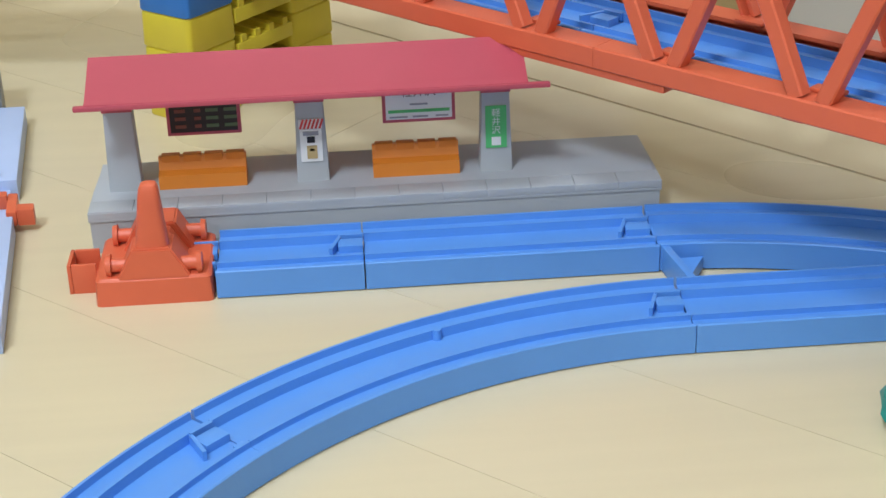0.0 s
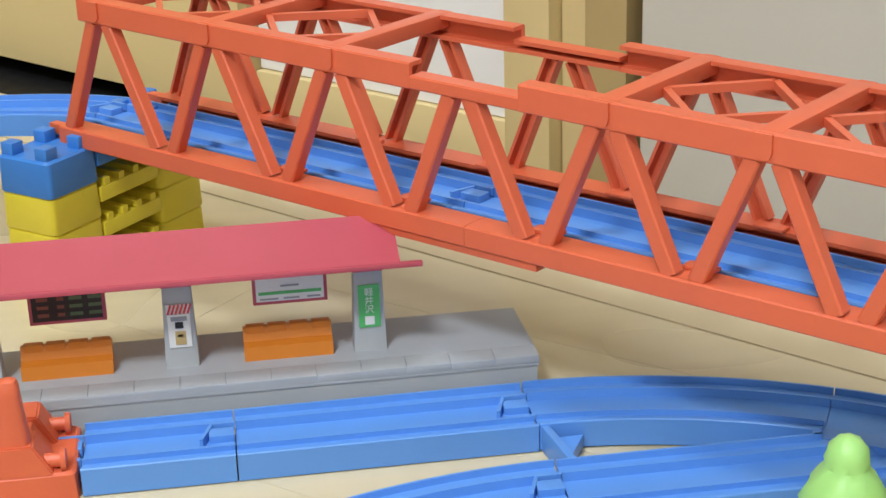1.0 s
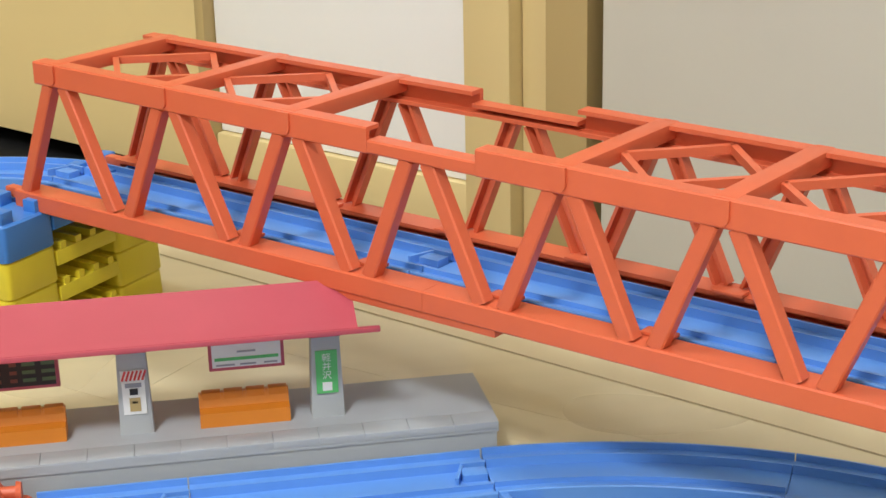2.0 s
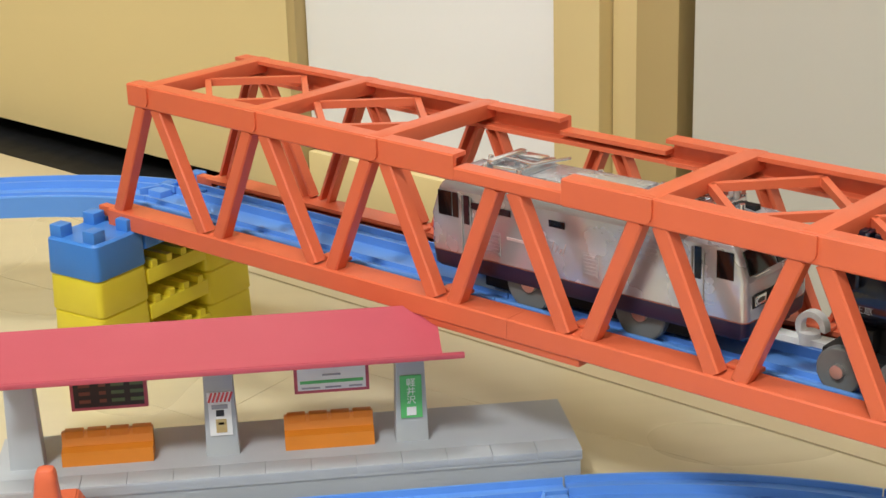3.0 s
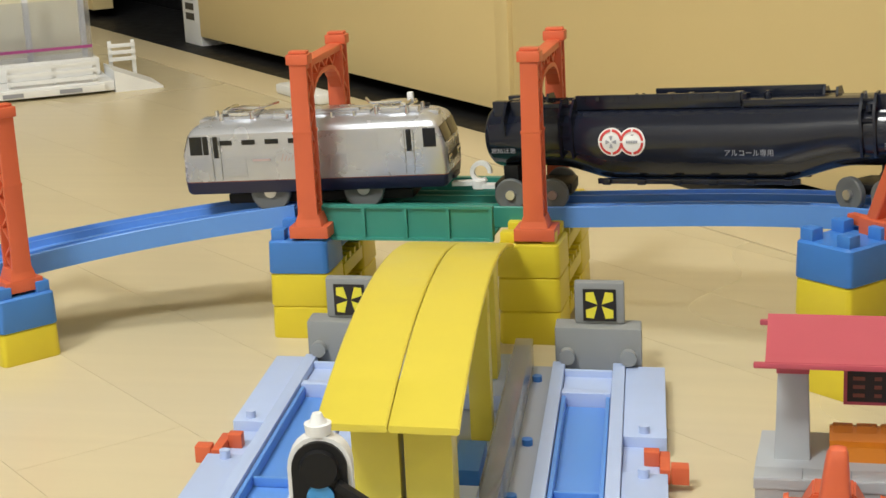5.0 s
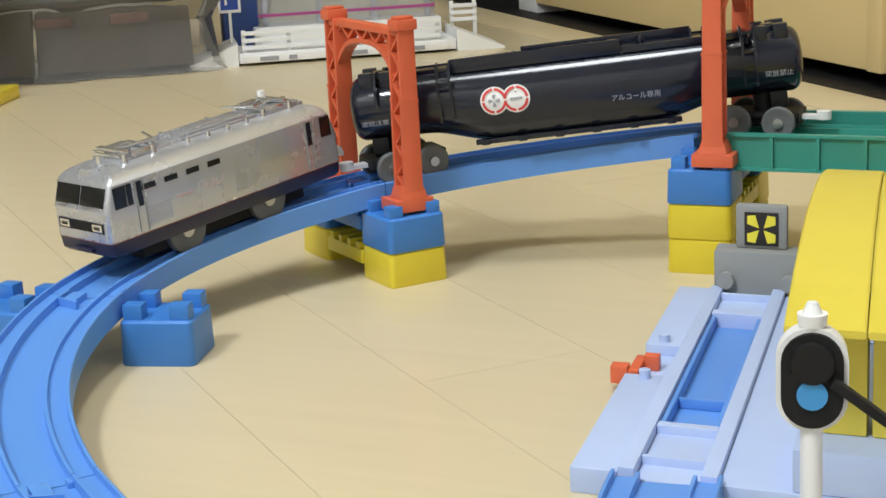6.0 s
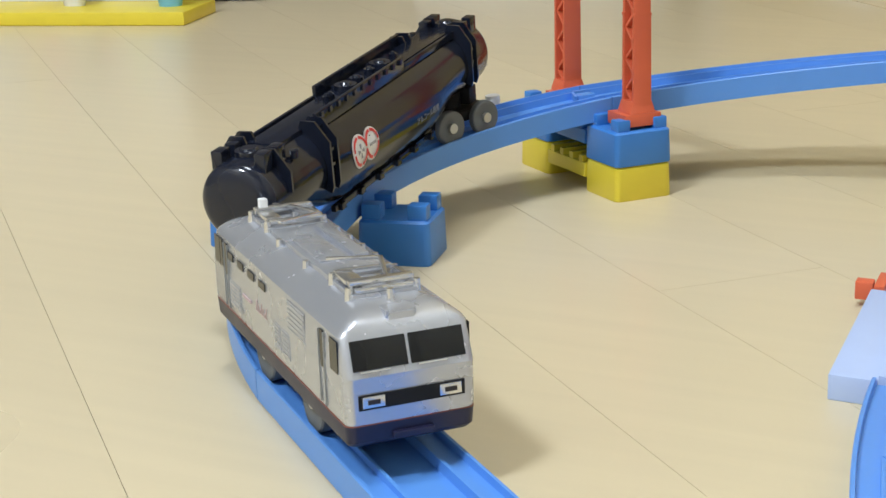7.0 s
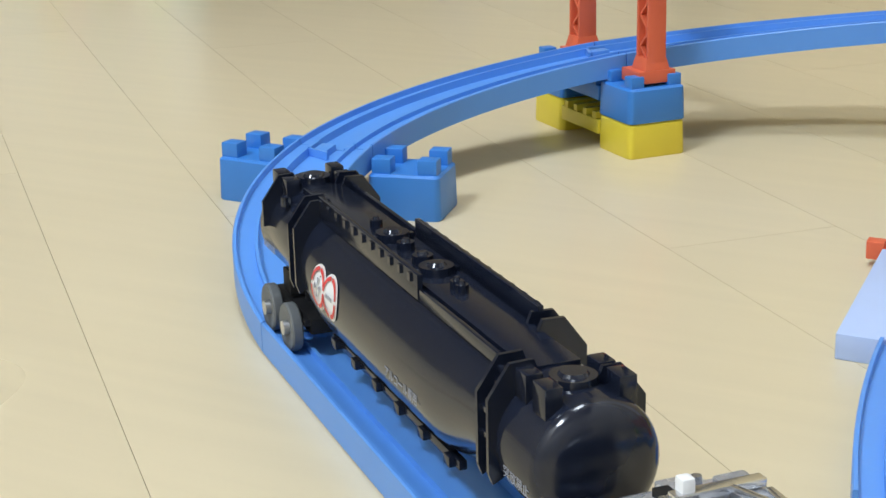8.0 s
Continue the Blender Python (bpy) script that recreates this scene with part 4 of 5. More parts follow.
# ---- far toys along the wall ----
plate = thing("picture_stand", "yellow toy base plate with printed picture board behind", "toy stand", pose(-1.042, 0.602, 0, 0, 0, 17.3))
bm = bmesh.new()
box(bm, (-0.30, 0.0, 0.0), (0.0, 0.085, 0.012), bevel=0.002)
part("base_plate", bm, YELLOW, plate)
bm = bmesh.new()
box(bm, (-0.30, 0.072, 0.0122), (-0.030, 0.076, 0.16))
picture = part("picture_board", bm, SIGN_WHITE, plate, "printed picture board with coloured shapes")
for k in range(60):
    bm = bmesh.new()
    x, z, w, h = -0.29 + random.random() * 0.24, 0.030 + random.random() * 0.11, 0.006 + random.random() * 0.02, 0.004 + random.random() * 0.014
    prism(bm, [(x + px, z + pz) for px, pz in rounded(w, h, min(w, h) * 0.4, 3)], 0.0005 + k * 0.00002, 0.0012 + k * 0.00002, Matrix.Translation((0, 0.0715, 0)) @ pose(0, 0, 0, 90))
    part("printed_shape", bm, (SIGN_RED, SIGN_GREEN, LENS_BLUE, SIGN_DARK, SIGN_YELLOW, CREAM)[k % 6], picture)


def doll(x, y, coat, turn):
    bm = bmesh.new()
    loft(bm, [[Vector((r * math.cos(t), 0.8 * r * math.sin(t), z)) for t in (2 * math.pi * i / 16 for i in range(16))] for z, r in ((0.0, 0.010), (0.006, 0.011), (0.014, 0.0125), (0.022, 0.011), (0.027, 0.006))])
    for s in (-1, 1):
        cyl(bm, (s * 0.010, 0, 0.022), (s * 0.014, -0.004, 0.010), 0.0035, seg=8)
    ball(bm, (0, 0, 0.036), 0.0115)
    ob = part("toy_doll", bm, coat)
    ob.data.materials.append(material("brown_hair", (0.045, 0.022, 0.014), 0.4))
    for f in ob.data.polygons:
        if f.center.z > 0.033:
            f.material_index = 1
    ob.matrix_basis = pose(-1.042, 0.602, 0.0121, 0, 0, 17.3) @ pose(x, y, 0, 0, 0, turn)
    return tagged(ob, "small toy doll with brown hair standing on yellow plate", "toy doll")


doll(-0.026, 0.040, material("light_blue_coat", (0.20, 0.50, 0.75), 0.5), 20)
doll(-0.118, 0.045, WHITE, -10)

bag = thing("clear_bag", "clear plastic bag holding brown toy boxes", "bag", pose(-1.060, 0.765, 0, 0, 0, 37))
bm = bmesh.new()
wob = lambda i, z: 0.006 * math.sin(i * 1.7 + z * 60)
rings = []
for z, k in ((0.001, 0.0), (0.008, 0.004), (0.05, 0.010), (0.075, -0.004), (0.11, 0.008), (0.17, 0.02)):
    ring = []
    for i in range(48):
        t = 2 * math.pi * i / 48
        cx, cy = math.cos(t), math.sin(t)
        p = max(abs(cx), abs(cy))
        ring.append(Vector((-0.03 + (0.165 - k) * cx / p + wob(i, z), 0.095 + (0.085 - k) * cy / p + wob(i + 3, z), z)))
    rings.append(ring)
loft(bm, rings)
part("film", bm, CLEAR_FILM, bag)
BROWN = material("brown_card", (0.05, 0.036, 0.026), 0.7, vary=0.3, scale=30)
for lo, hi in (((-0.175, 0.03, 0.004), (-0.04, 0.16, 0.068)), ((-0.037, 0.035, 0.004), (0.108, 0.16, 0.066)), ((-0.16, 0.04, 0.070), (0.095, 0.16, 0.15))):
    bm = bmesh.new()
    box(bm, lo, hi, bevel=0.003)
    part("packed_box", bm, BROWN, bag)
for x in (-0.10, -0.02, 0.05):
    bm = bmesh.new()
    box(bm, (x - 0.018, 0.026, 0.050), (x + 0.018, 0.0335, 0.060), bevel=0.002)
    part("packed_toy", bm, material("russet_card", (0.10, 0.030, 0.018), 0.6), bag)
bm = bmesh.new()
box(bm, (-0.018, -0.004, 0), (0.018, 0.05, 0.13), bevel=0.002)
tagged(part("blue_box", bm, material("deep_blue_card", (0.03, 0.07, 0.25), 0.5), m=pose(-0.990, 0.945, 0, 0, 0, 34)), "narrow deep blue box standing beside the bag", "box")

garage = thing("toy_parking", "white toy car park with clear walls and fences", "toy garage", pose(-0.954, 0.876, 0, 0, 0, 33.9))


def gbox(name, lo, hi, mat=WHITE, bevel=0.001, parent=None, label=""):
    bm = bmesh.new()
    box(bm, lo, hi, bevel=bevel)
    return part(name, bm, mat, parent or garage, label)


gbox("base", (0.0, 0.006, 0.002), (0.215, 0.115, 0.012))
gbox("plinth", (0.004, 0.0, 0.003), (0.205, 0.0058, 0.010))
for x, w in ((0.020, 0.018), (0.048, 0.008), (0.105, 0.020), (0.160, 0.022)):
    gbox("socket_mark", (x, -0.0006, 0.0045), (x + w, 0.0, 0.0085), SIGN_GREY, 0)
for x0, x1 in ((0.004, 0.092), (0.112, 0.20)):
    for k in range(3):
        gbox("fence_rail", (x0, 0.010, 0.0145 + k * 0.007), (x1, 0.0125, 0.0185 + k * 0.007), bevel=0.0005)
    for x in (x0, (x0 + x1) / 2, x1 - 0.004):
        gbox("fence_post", (x, 0.0127, 0.012), (x + 0.004, 0.0150, 0.0335), bevel=0.0005)
gbox("upper_step", (0.02, 0.055, 0.0122), (0.21, 0.115, 0.030), bevel=0.002)
gbox("clear_wall", (0.025, 0.062, 0.0302), (0.205, 0.064, 0.090), CLEAR, 0)
gbox("back_wall", (0.025, 0.105, 0.0302), (0.205, 0.109, 0.120), CREAM)
gbox("purple_stripe", (0.025, 0.0612, 0.040), (0.205, 0.0618, 0.043), material("purple_ink", (0.35, 0.06, 0.22), 0.5), 0)
for x in (0.03, 0.085, 0.14, 0.195):
    gbox("pillar", (x, 0.066, 0.0302), (x + 0.006, 0.072, 0.11))
for x0, s in ((0.0, -1), (0.215, 1)):
    bm = bmesh.new()
    prism(bm, [(0, 0.0), (s * 0.048, 0.0), (s * 0.048, 0.002), (0, 0.022)], -0.068, -0.004, Matrix.Translation((x0 + s * 0.0005, 0, 0)) @ pose(0, 0, 0, 90))
    part("ramp", bm, WHITE, garage)
for k in range(3):
    gbox("ramp_fence", (0.222, 0.070, 0.022 + k * 0.007), (0.250, 0.072, 0.026 + k * 0.007), bevel=0.0004)
for x in (0.222, 0.246):
    gbox("ramp_fence_post", (x, 0.0722, 0.004), (x + 0.004, 0.075, 0.043), bevel=0.0004)
sign_post = gbox("sign_post", (-0.0060, 0.028, 0.014), (-0.0030, 0.031, 0.055))
gbox("sign_plate", (-0.0155, 0.0262, 0.050), (0.0065, 0.0278, 0.080), WHITE, 0.0004, sign_post)
gbox("sign_face", (-0.0130, 0.0258, 0.053), (0.0040, 0.0261, 0.077), material("parking_blue", (0.02, 0.06, 0.35), 0.4), 0, sign_post)
lettering("P", 0.024, SIGN_WHITE, sign_post, Matrix.Translation((-0.0045, 0.0255, 0.065)) @ FRONT)

bm = bmesh.new()
box(bm, (-0.048, -0.010, 0.0), (0.048, 0.010, 0.010), bevel=0.003)
tagged(part("white_adapter", bm, WHITE, m=WALL_M @ pose(-0.190, -0.066, 0.0009)), "small white plastic block lying on the sill", "adapter")
carton = thing("carton", "white carton with dark print standing behind the sill", "box", WALL_M @ pose(-0.692, 0.002, 0.0))
bm = bmesh.new()
box(bm, (0, 0, 0.0002), (0.058, 0.04, 0.14), bevel=0.001)
part("body", bm, SIGN_WHITE, carton)
for k in range(4):
    bm = bmesh.new()
    box(bm, (0.012, -0.0008, 0.030 + k * 0.012), (0.038, -0.0001, 0.038 + k * 0.012))
    part("print_bar", bm, SIGN_DARK, carton)

# ---- buffer stop ----
buffer = thing("buffer_stop", "orange-red plastic buffer stop at the rail's end", "toy buffer", pose(-0.0545, 0.018, 0))
bm = bmesh.new()
loft(bm, [[Vector((-0.0215 + a, b, z)) for a, b in rounded(0.0425 - k, 0.0375 - k, 0.002, 2)] for z, k in ((0.0, 0.0), (0.0095, 0.001), (0.0105, 0.003))])
part("base", bm, RED, buffer)
for y0, y1 in ((-0.0180, -0.0045), (0.0045, 0.0180)):
    bm = bmesh.new()
    prism(bm, [(-0.0345, 0.0095), (-0.0075, 0.0095), (-0.0142, 0.0215), (-0.0282, 0.0215)], y0, y1, pose(0, 0, 0, 90))
    bmesh.ops.bevel(bm, geom=bm.edges[:], offset=0.0006, segments=2, affect="EDGES")
    part("hood", bm, RED, buffer)
bm = bmesh.new()
prism(bm, [(-0.0325, 0.0095), (-0.0095, 0.0095), (-0.0160, 0.0200), (-0.0265, 0.0200)], -0.0044, 0.0044, pose(0, 0, 0, 90))
part("hood_middle", bm, RED, buffer)
bm = bmesh.new()
loft(bm, [[Vector((-0.0210 + lean + a, -0.0125 + b, z)) for a, b in rounded(w, d, min(w, d) * 0.28, 3)] for z, w, d, lean in ((0.0205, 0.0122, 0.0085, 0), (0.0300, 0.0098, 0.0080, 0.0003), (0.0395, 0.0078, 0.0072, 0.0006), (0.0430, 0.0070, 0.0066, 0.0008), (0.0448, 0.0054, 0.0050, 0.0009), (0.0455, 0.0026, 0.0026, 0.0009))])
part("stop_lever", bm, RED, buffer)
for sx, sy in ((-0.0300, -0.0125), (-0.0120, -0.0135), (-0.0300, 0.0125), (-0.0120, 0.0135)):
    bm = bmesh.new()
    e = 1 if sx > -0.02 else -1
    cyl(bm, (sx, sy, 0.0135), (sx + e * 0.0065, sy, 0.0135), 0.0026, seg=18)
    cyl(bm, (sx + e * 0.0064, sy, 0.0135), (sx + e * 0.0082, sy, 0.0135), 0.0042, 0.0038, seg=18)
    part("buffer_pin", bm, RED, buffer)
bm = bmesh.new()
for lo, hi in (((-0.0520, -0.007, 0.0), (-0.0430, -0.0055, 0.0115)), ((-0.0520, 0.0055, 0.0), (-0.0430, 0.007, 0.0115)), ((-0.0535, -0.007, 0.0), (-0.0521, 0.007, 0.0115)), ((-0.0520, -0.0054, 0.0), (-0.043, 0.0054, 0.003))):
    box(bm, lo, hi, bevel=0.0003)
part("socket", bm, RED, buffer)

# ---- locomotive and tank wagon ----
LOCO_L, LOCO_W = 0.142, 0.0352


def wheel(parent, x, y, r, w, mat=TYRE):
    ob = part("wheel", ring_bm(r, w), mat, parent, m=pose(x, y, r))
    bm = bmesh.new()
    cyl(bm, (0, w * 0.62 * (1 if y > 0 else -1), 0), (0, 0, 0), r * 0.30, seg=14)
    part("axle_pin", bm, STEEL, ob)
    return ob


def ring_bm(r, w):
    bm = bmesh.new()
    prof = [(0.0, w * 0.30), (r * 0.55, w * 0.34), (r * 0.78, w * 0.5), (r * 0.94, w * 0.5), (r, w * 0.36), (r, -w * 0.36), (r * 0.94, -w * 0.5), (r * 0.78, -w * 0.5), (r * 0.55, -w * 0.34), (0.0, -w * 0.30)]
    rings = []
    for i in range(28):
        t = 2 * math.pi * i / 28
        rings.append([Vector((max(q, 1e-5) * math.cos(t), y, max(q, 1e-5) * math.sin(t))) for q, y in prof])
    rows = [[bm.verts.new(v) for v in ring] for ring in rings]
    for i in range(28):
        a, b = rows[i], rows[(i + 1) % 28]
        for j in range(len(prof) - 1):
            bm.faces.new((a[j], a[j + 1], b[j + 1], b[j]))
    return bm


def locomotive():
    """Built with its nose along +x; the origin is on the running surface, under the middle."""
    ob = thing("locomotive", "silver toy electric locomotive with navy skirt and roof gear", "toy locomotive")
    L, W = LOCO_L / 2, LOCO_W / 2
    bm = bmesh.new()
    # levels of the closed shell, from the skirt up
    rings = []
    for z, cut, sh in ((0.0168, 0.0004, 0.0004), (0.0180, 0.0, 0.0002), (0.0285, 0.0006, 0.0), (0.0297, 0.0003, 0.0), (0.0398, 0.0042, 0.0003), (0.0412, 0.0049, 0.0012), (0.0426, 0.0063, 0.0029), (0.0439, 0.0086, 0.0050), (0.0449, 0.0120, 0.0074), (0.0456, 0.0170, 0.0096)):
        l, w, r = L - cut, W - sh, 0.0026
        ring = []
        for cx, cy, a in ((l - r, w - r, 0), (-l + r, w - r, 90), (-l + r, -w + r, 180), (l - r, -w + r, 270)):
            for i in range(5):
                t = radians(a + 22.5 * i)
                ring.append(Vector((cx + r * math.cos(t), cy + r * math.sin(t), z)))
        rings.append(ring)
    loft(bm, rings)
    body = part("body_shell", bm, SILVER, ob)
    body.data.set_sharp_from_angle(angle=radians(24))
    bm = bmesh.new()
    loft(bm, [[Vector((a, b, z)) for a, b in rounded(2 * L - k, 2 * W - k * 0.6, 0.0026, 4)] for z, k in ((0.0108, 0.004), (0.0120, 0.0016), (0.01675, 0.0006))])
    part("skirt", bm, NAVY, ob, "navy blue skirt")
    bm = bmesh.new()
    loft(bm, [[Vector((a, b, z)) for a, b in rounded(2 * L - 0.0004, 2 * W - 0.0003, 0.0026, 4)] for z in (0.01672, 0.01700)])
    part("red_stripe", bm, DIM_RED, ob)
    for sign in (1, -1):
        # windscreens: slanted panes set on the sloping front
        for side in (-1, 1):
            bm = bmesh.new()
            lean = math.degrees(math.atan2(0.0039, 0.0101))
            m = pose(sign * (L - 0.0021), side * 0.0077, 0.0347, 0, 0, 0 if sign > 0 else 180) @ pose(0, 0, 0, 0, -lean)
            box(bm, (-0.0010, -0.0073, -0.0034), (0.0004, 0.0073, 0.0047), m, bevel=0.0003)
            part("windscreen", bm, GLASS_DARK, ob)
            bm = bmesh.new()
            box(bm, (0.0002, -0.0058, -0.0002), (0.0011, 0.002, 0.0002), m @ pose(0, 0, -0.0038))
            part("wiper", bm, BRIGHT, ob)
            bm = bmesh.new()
            box(bm, (L - 0.0008, -0.0030, -0.0016), (L + 0.0004, 0.0030, 0.0016), pose(0, side * 0.0103, 0.0232, 0, 0, 0 if sign > 0 else 180), bevel=0.0003)
            lampbox = part("head_lamp", bm, BRIGHT, ob)
            bm = bmesh.new()
            box(bm, (L + 0.0003, -0.0016, -0.0006), (L + 0.0007, 0.0016, 0.0006), pose(0, side * 0.0103, 0.0232, 0, 0, 0 if sign > 0 else 180))
            part("lamp_lens", bm, SIGN_DARK, lampbox)
        bm = bmesh.new()
        box(bm, (L - 0.001, -0.0142, -0.0021), (L + 0.0001, 0.0142, 0.0019), pose(0, 0, 0.0232, 0, 0, 0 if sign > 0 else 180))
        part("grille", bm, DARK, ob)
        bm = bmesh.new()
        box(bm, (L - 0.0175, -0.0042, 0.0420), (L - 0.0068, 0.0042, 0.0450), pose(0, 0, 0, 0, 0, 0 if sign > 0 else 180), bevel=0.0005)
        box(bm, (L - 0.0070, -0.0034, 0.0424), (L - 0.0062, 0.0034, 0.0443), pose(0, 0, 0, 0, 0, 0 if sign > 0 else 180))
        part("roof_lamp", bm, SILVER, ob)
        bm = bmesh.new()
        box(bm, (L - 0.0012, -0.0055, 0.0122), (L + 0.0010, 0.0055, 0.0140), pose(0, 0, 0, 0, 0, 0 if sign > 0 else 180), bevel=0.0003)
        part("coupler_cover", bm, NAVY, ob)
    for side in (-1, 1):
        y = side * (W - 0.0001)
        def panel(name, x0, x1, z0, z1, mat, proud=0.0003):
            bm = bmesh.new()
            box(bm, (x0, min(y, y + side * proud), z0), (x1, max(y, y + side * proud), z1))
            return part(name, bm, mat, ob)
        for e in (1, -1):
            panel("cab_window", *sorted((e * (L - 0.0052), e * (L - 0.0118))), 0.0302, 0.0390, GLASS_DARK)
            panel("cab_window", *sorted((e * (L - 0.0124), e * (L - 0.0152))), 0.0302, 0.0390, GLASS_DARK) if e * side > 0 else None
            panel("door_window", *sorted((e * (L - 0.0180), e * (L - 0.0206))), 0.0285, 0.0388, GLASS_DARK)
            panel("door_frame", *sorted((e * (L - 0.0168), e * (L - 0.0172))), 0.0180, 0.0385, MID_GREY, 0.0005)
            panel("door_frame", *sorted((e * (L - 0.0214), e * (L - 0.0218))), 0.0180, 0.0385, MID_GREY, 0.0005)
        for k in range(4):
            x = side * (0.0463 - k * 0.0126)
            panel("slot_window", x - 0.0036, x + 0.0036, 0.0345, 0.0368, GLASS_DARK)
        for xs, xe, z0, z1 in ((0.0355, 0.0490, 0.0195, 0.0280), (-0.0030, -0.0100, 0.0200, 0.0282), (-0.0114, -0.0190, 0.0200, 0.0282), (-0.0185, -0.0355, 0.0292, 0.0385)):
            a, b = sorted((side * xs, side * xe))
            vent = panel("vent", a, b, z0, z1, SILVER, 0.0002)
            for k in range(6):
                bm = bmesh.new()
                z = z0 + 0.001 + k * (z1 - z0 - 0.002) / 5
                yy = y + side * 0.0002
                box(bm, (a + 0.0006, min(y + side * 0.0002, yy + side * 0.0002), z - 0.0003), (b - 0.0006, max(y + side * 0.0002, yy + side * 0.0002), z + 0.0003))
                part("louvre", bm, SILVER, vent)
        bm = bmesh.new()
        a, b = sorted((side * 0.0320, side * 0.0225))
        box(bm, (a, min(y, y + side * 0.0004), 0.0264), (b, max(y, y + side * 0.0004), 0.0273))
        part("name_bar", bm, FADED_RED, ob)
        for k in range(7):
            x = side * (0.0165 - k * 0.0018)
            bm = bmesh.new()
            beam(bm, (x, y + side * 0.0001, 0.0260), (x - side * 0.0012, y + side * 0.0001, 0.0295 - (k % 3) * 0.0010), 0.0004, 0.0004)
            part("emblem_stroke", bm, FADED_RED, ob)
    # roof gear
    Z = 0.0456
    bm = bmesh.new()
    box(bm, (-0.0300, -0.0088, Z - 0.0010), (0.0300, 0.0078, Z + 0.0012), bevel=0.0006)
    platform = part("roof_platform", bm, SILVER, ob)
    for name, lo, hi in (("roof_duct", (-0.0240, 0.0030, Z + 0.0010), (0.0160, 0.0072, Z + 0.0026)), ("roof_hatch", (-0.0160, -0.0070, Z + 0.0010), (0.0160, 0.0012, Z + 0.0020))):
        bm = bmesh.new()
        box(bm, lo, hi, bevel=0.0005)
        part(name, bm, SILVER, platform)
    bm = bmesh.new()
    box(bm, (-0.0560, 0.0030, Z - 0.0010), (-0.0360, 0.0094, Z + 0.0022), bevel=0.0006)
    part("roof_box", bm, SILVER, ob)
    for e in (1, -1):
        z = Z + 0.0022
        bm = bmesh.new()
        box(bm, (min(e * 0.031, e * 0.052), -0.0090, Z - 0.0010), (max(e * 0.031, e * 0.052), 0.0090, Z + 0.0010), bevel=0.0005)
        panto = part("pantograph", bm, SILVER, ob, "folded bright-plated pantograph")
        for name, p, q, w, h in (("contact_strip", (0.0480, -0.0088, 0.0012), (0.0480, 0.0088, 0.0012), 0.0030, 0.0016), ("cross_bar", (0.0510, -0.0080, -0.0004), (0.0510, 0.0080, -0.0004), 0.0014, 0.0014),
                                 ("cross_bar", (0.0330, -0.0080, 0.0004), (0.0330, 0.0080, 0.0004), 0.0016, 0.0014), ("frame_plate", (0.0350, -0.0062, 0.0006), (0.0455, -0.0062, 0.0006), 0.0048, 0.0014),
                                 ("arm", (0.0470, 0.0020, 0.0014), (0.0300, 0.0060, 0.0022), 0.0014, 0.0012), ("arm", (0.0300, 0.0060, 0.0022), (0.0240, -0.0075, 0.0022), 0.0013, 0.0010),
                                 ("side_bar", (0.0350, 0.0082, -0.0002), (0.0460, 0.0086, -0.0002), 0.0018, 0.0016)):
            bm = bmesh.new()
            beam(bm, (e * p[0], p[1], z + p[2]), (e * q[0], q[1], z + q[2]), w, h, bevel=0.0003)
            part(name, bm, BRIGHT, panto)
        for x, y in ((0.0335, 0.0086), (0.0335, -0.0086), (0.0500, 0.0092), (0.0500, -0.0092), (0.0410, 0.0020), (0.0560, 0.0)):
            bm = bmesh.new()
            cyl(bm, (e * x, y, Z - 0.0014), (e * x, y, z + 0.0006), 0.0013, 0.0010, seg=10)
            part("insulator", bm, BRIGHT, panto)
    for x, y in ((-0.022, 0.0094), (-0.010, 0.0096), (0.002, 0.0096), (0.014, 0.0096), (-0.016, -0.0098), (0.012, -0.0098)):
        bm = bmesh.new()
        cyl(bm, (x, y, Z - 0.0020), (x, y, Z + 0.0014), 0.0011, 0.0009, seg=10)
        part("insulator", bm, BRIGHT, ob)
    bm = bmesh.new()
    box(bm, (-0.0580, -0.0075, Z - 0.0010), (-0.0440, -0.0045, Z + 0.0011))
    slot = part("switch_slot", bm, DARK, ob, "dark switch slot")
    bm = bmesh.new()
    box(bm, (-0.0500, -0.0073, Z + 0.0004), (-0.0468, -0.0047, Z + 0.0068), bevel=0.0006)
    part("switch_knob", bm, WHITE, slot, "white switch knob")
    for x in (0.025, -0.024):
        for side in (-1, 1):
            wheel(ob, x, side * 0.0135, 0.0105, 0.0042)
    bm = bmesh.new()
    box(bm, (-0.050, -0.011, 0.0045), (0.050, 0.011, 0.0091), bevel=0.0006)
    part("chassis", bm, DARK, ob)
    bm = bmesh.new()
    beam(bm, (-L + 0.004, 0, 0.0085), (-L - 0.010, 0, 0.0085), 0.005, 0.0022)
    turn = [radians(-120 + 310 * k / 18) for k in range(19)]
    loft(bm, [[Vector((-L - 0.0110 + r * math.cos(a), y, 0.0140 + r * math.sin(a))) for r, y in ((0.0056, -0.0017), (0.0056, 0.0017), (0.0035, 0.0017), (0.0035, -0.0017))] for a in turn])
    part("coupling", bm, WHITE, ob, "white plastic coupling hook")
    # a little shorter, wider and taller than drawn above; the wheels keep their size
    grow = Matrix.Translation((0, 0, 0.009)) @ Matrix.Diagonal((0.972, 1.11, 1.065, 1)) @ Matrix.Translation((0, 0, -0.009))
    for piece in ob.children_recursive:
        if piece.name.split(".")[0] not in ("wheel", "axle_pin", "coupling"):
            piece.data.transform(grow)
    return ob


TANK_L = 0.219
BOGIE = 0.0905
TANK_TOP = 0.0510


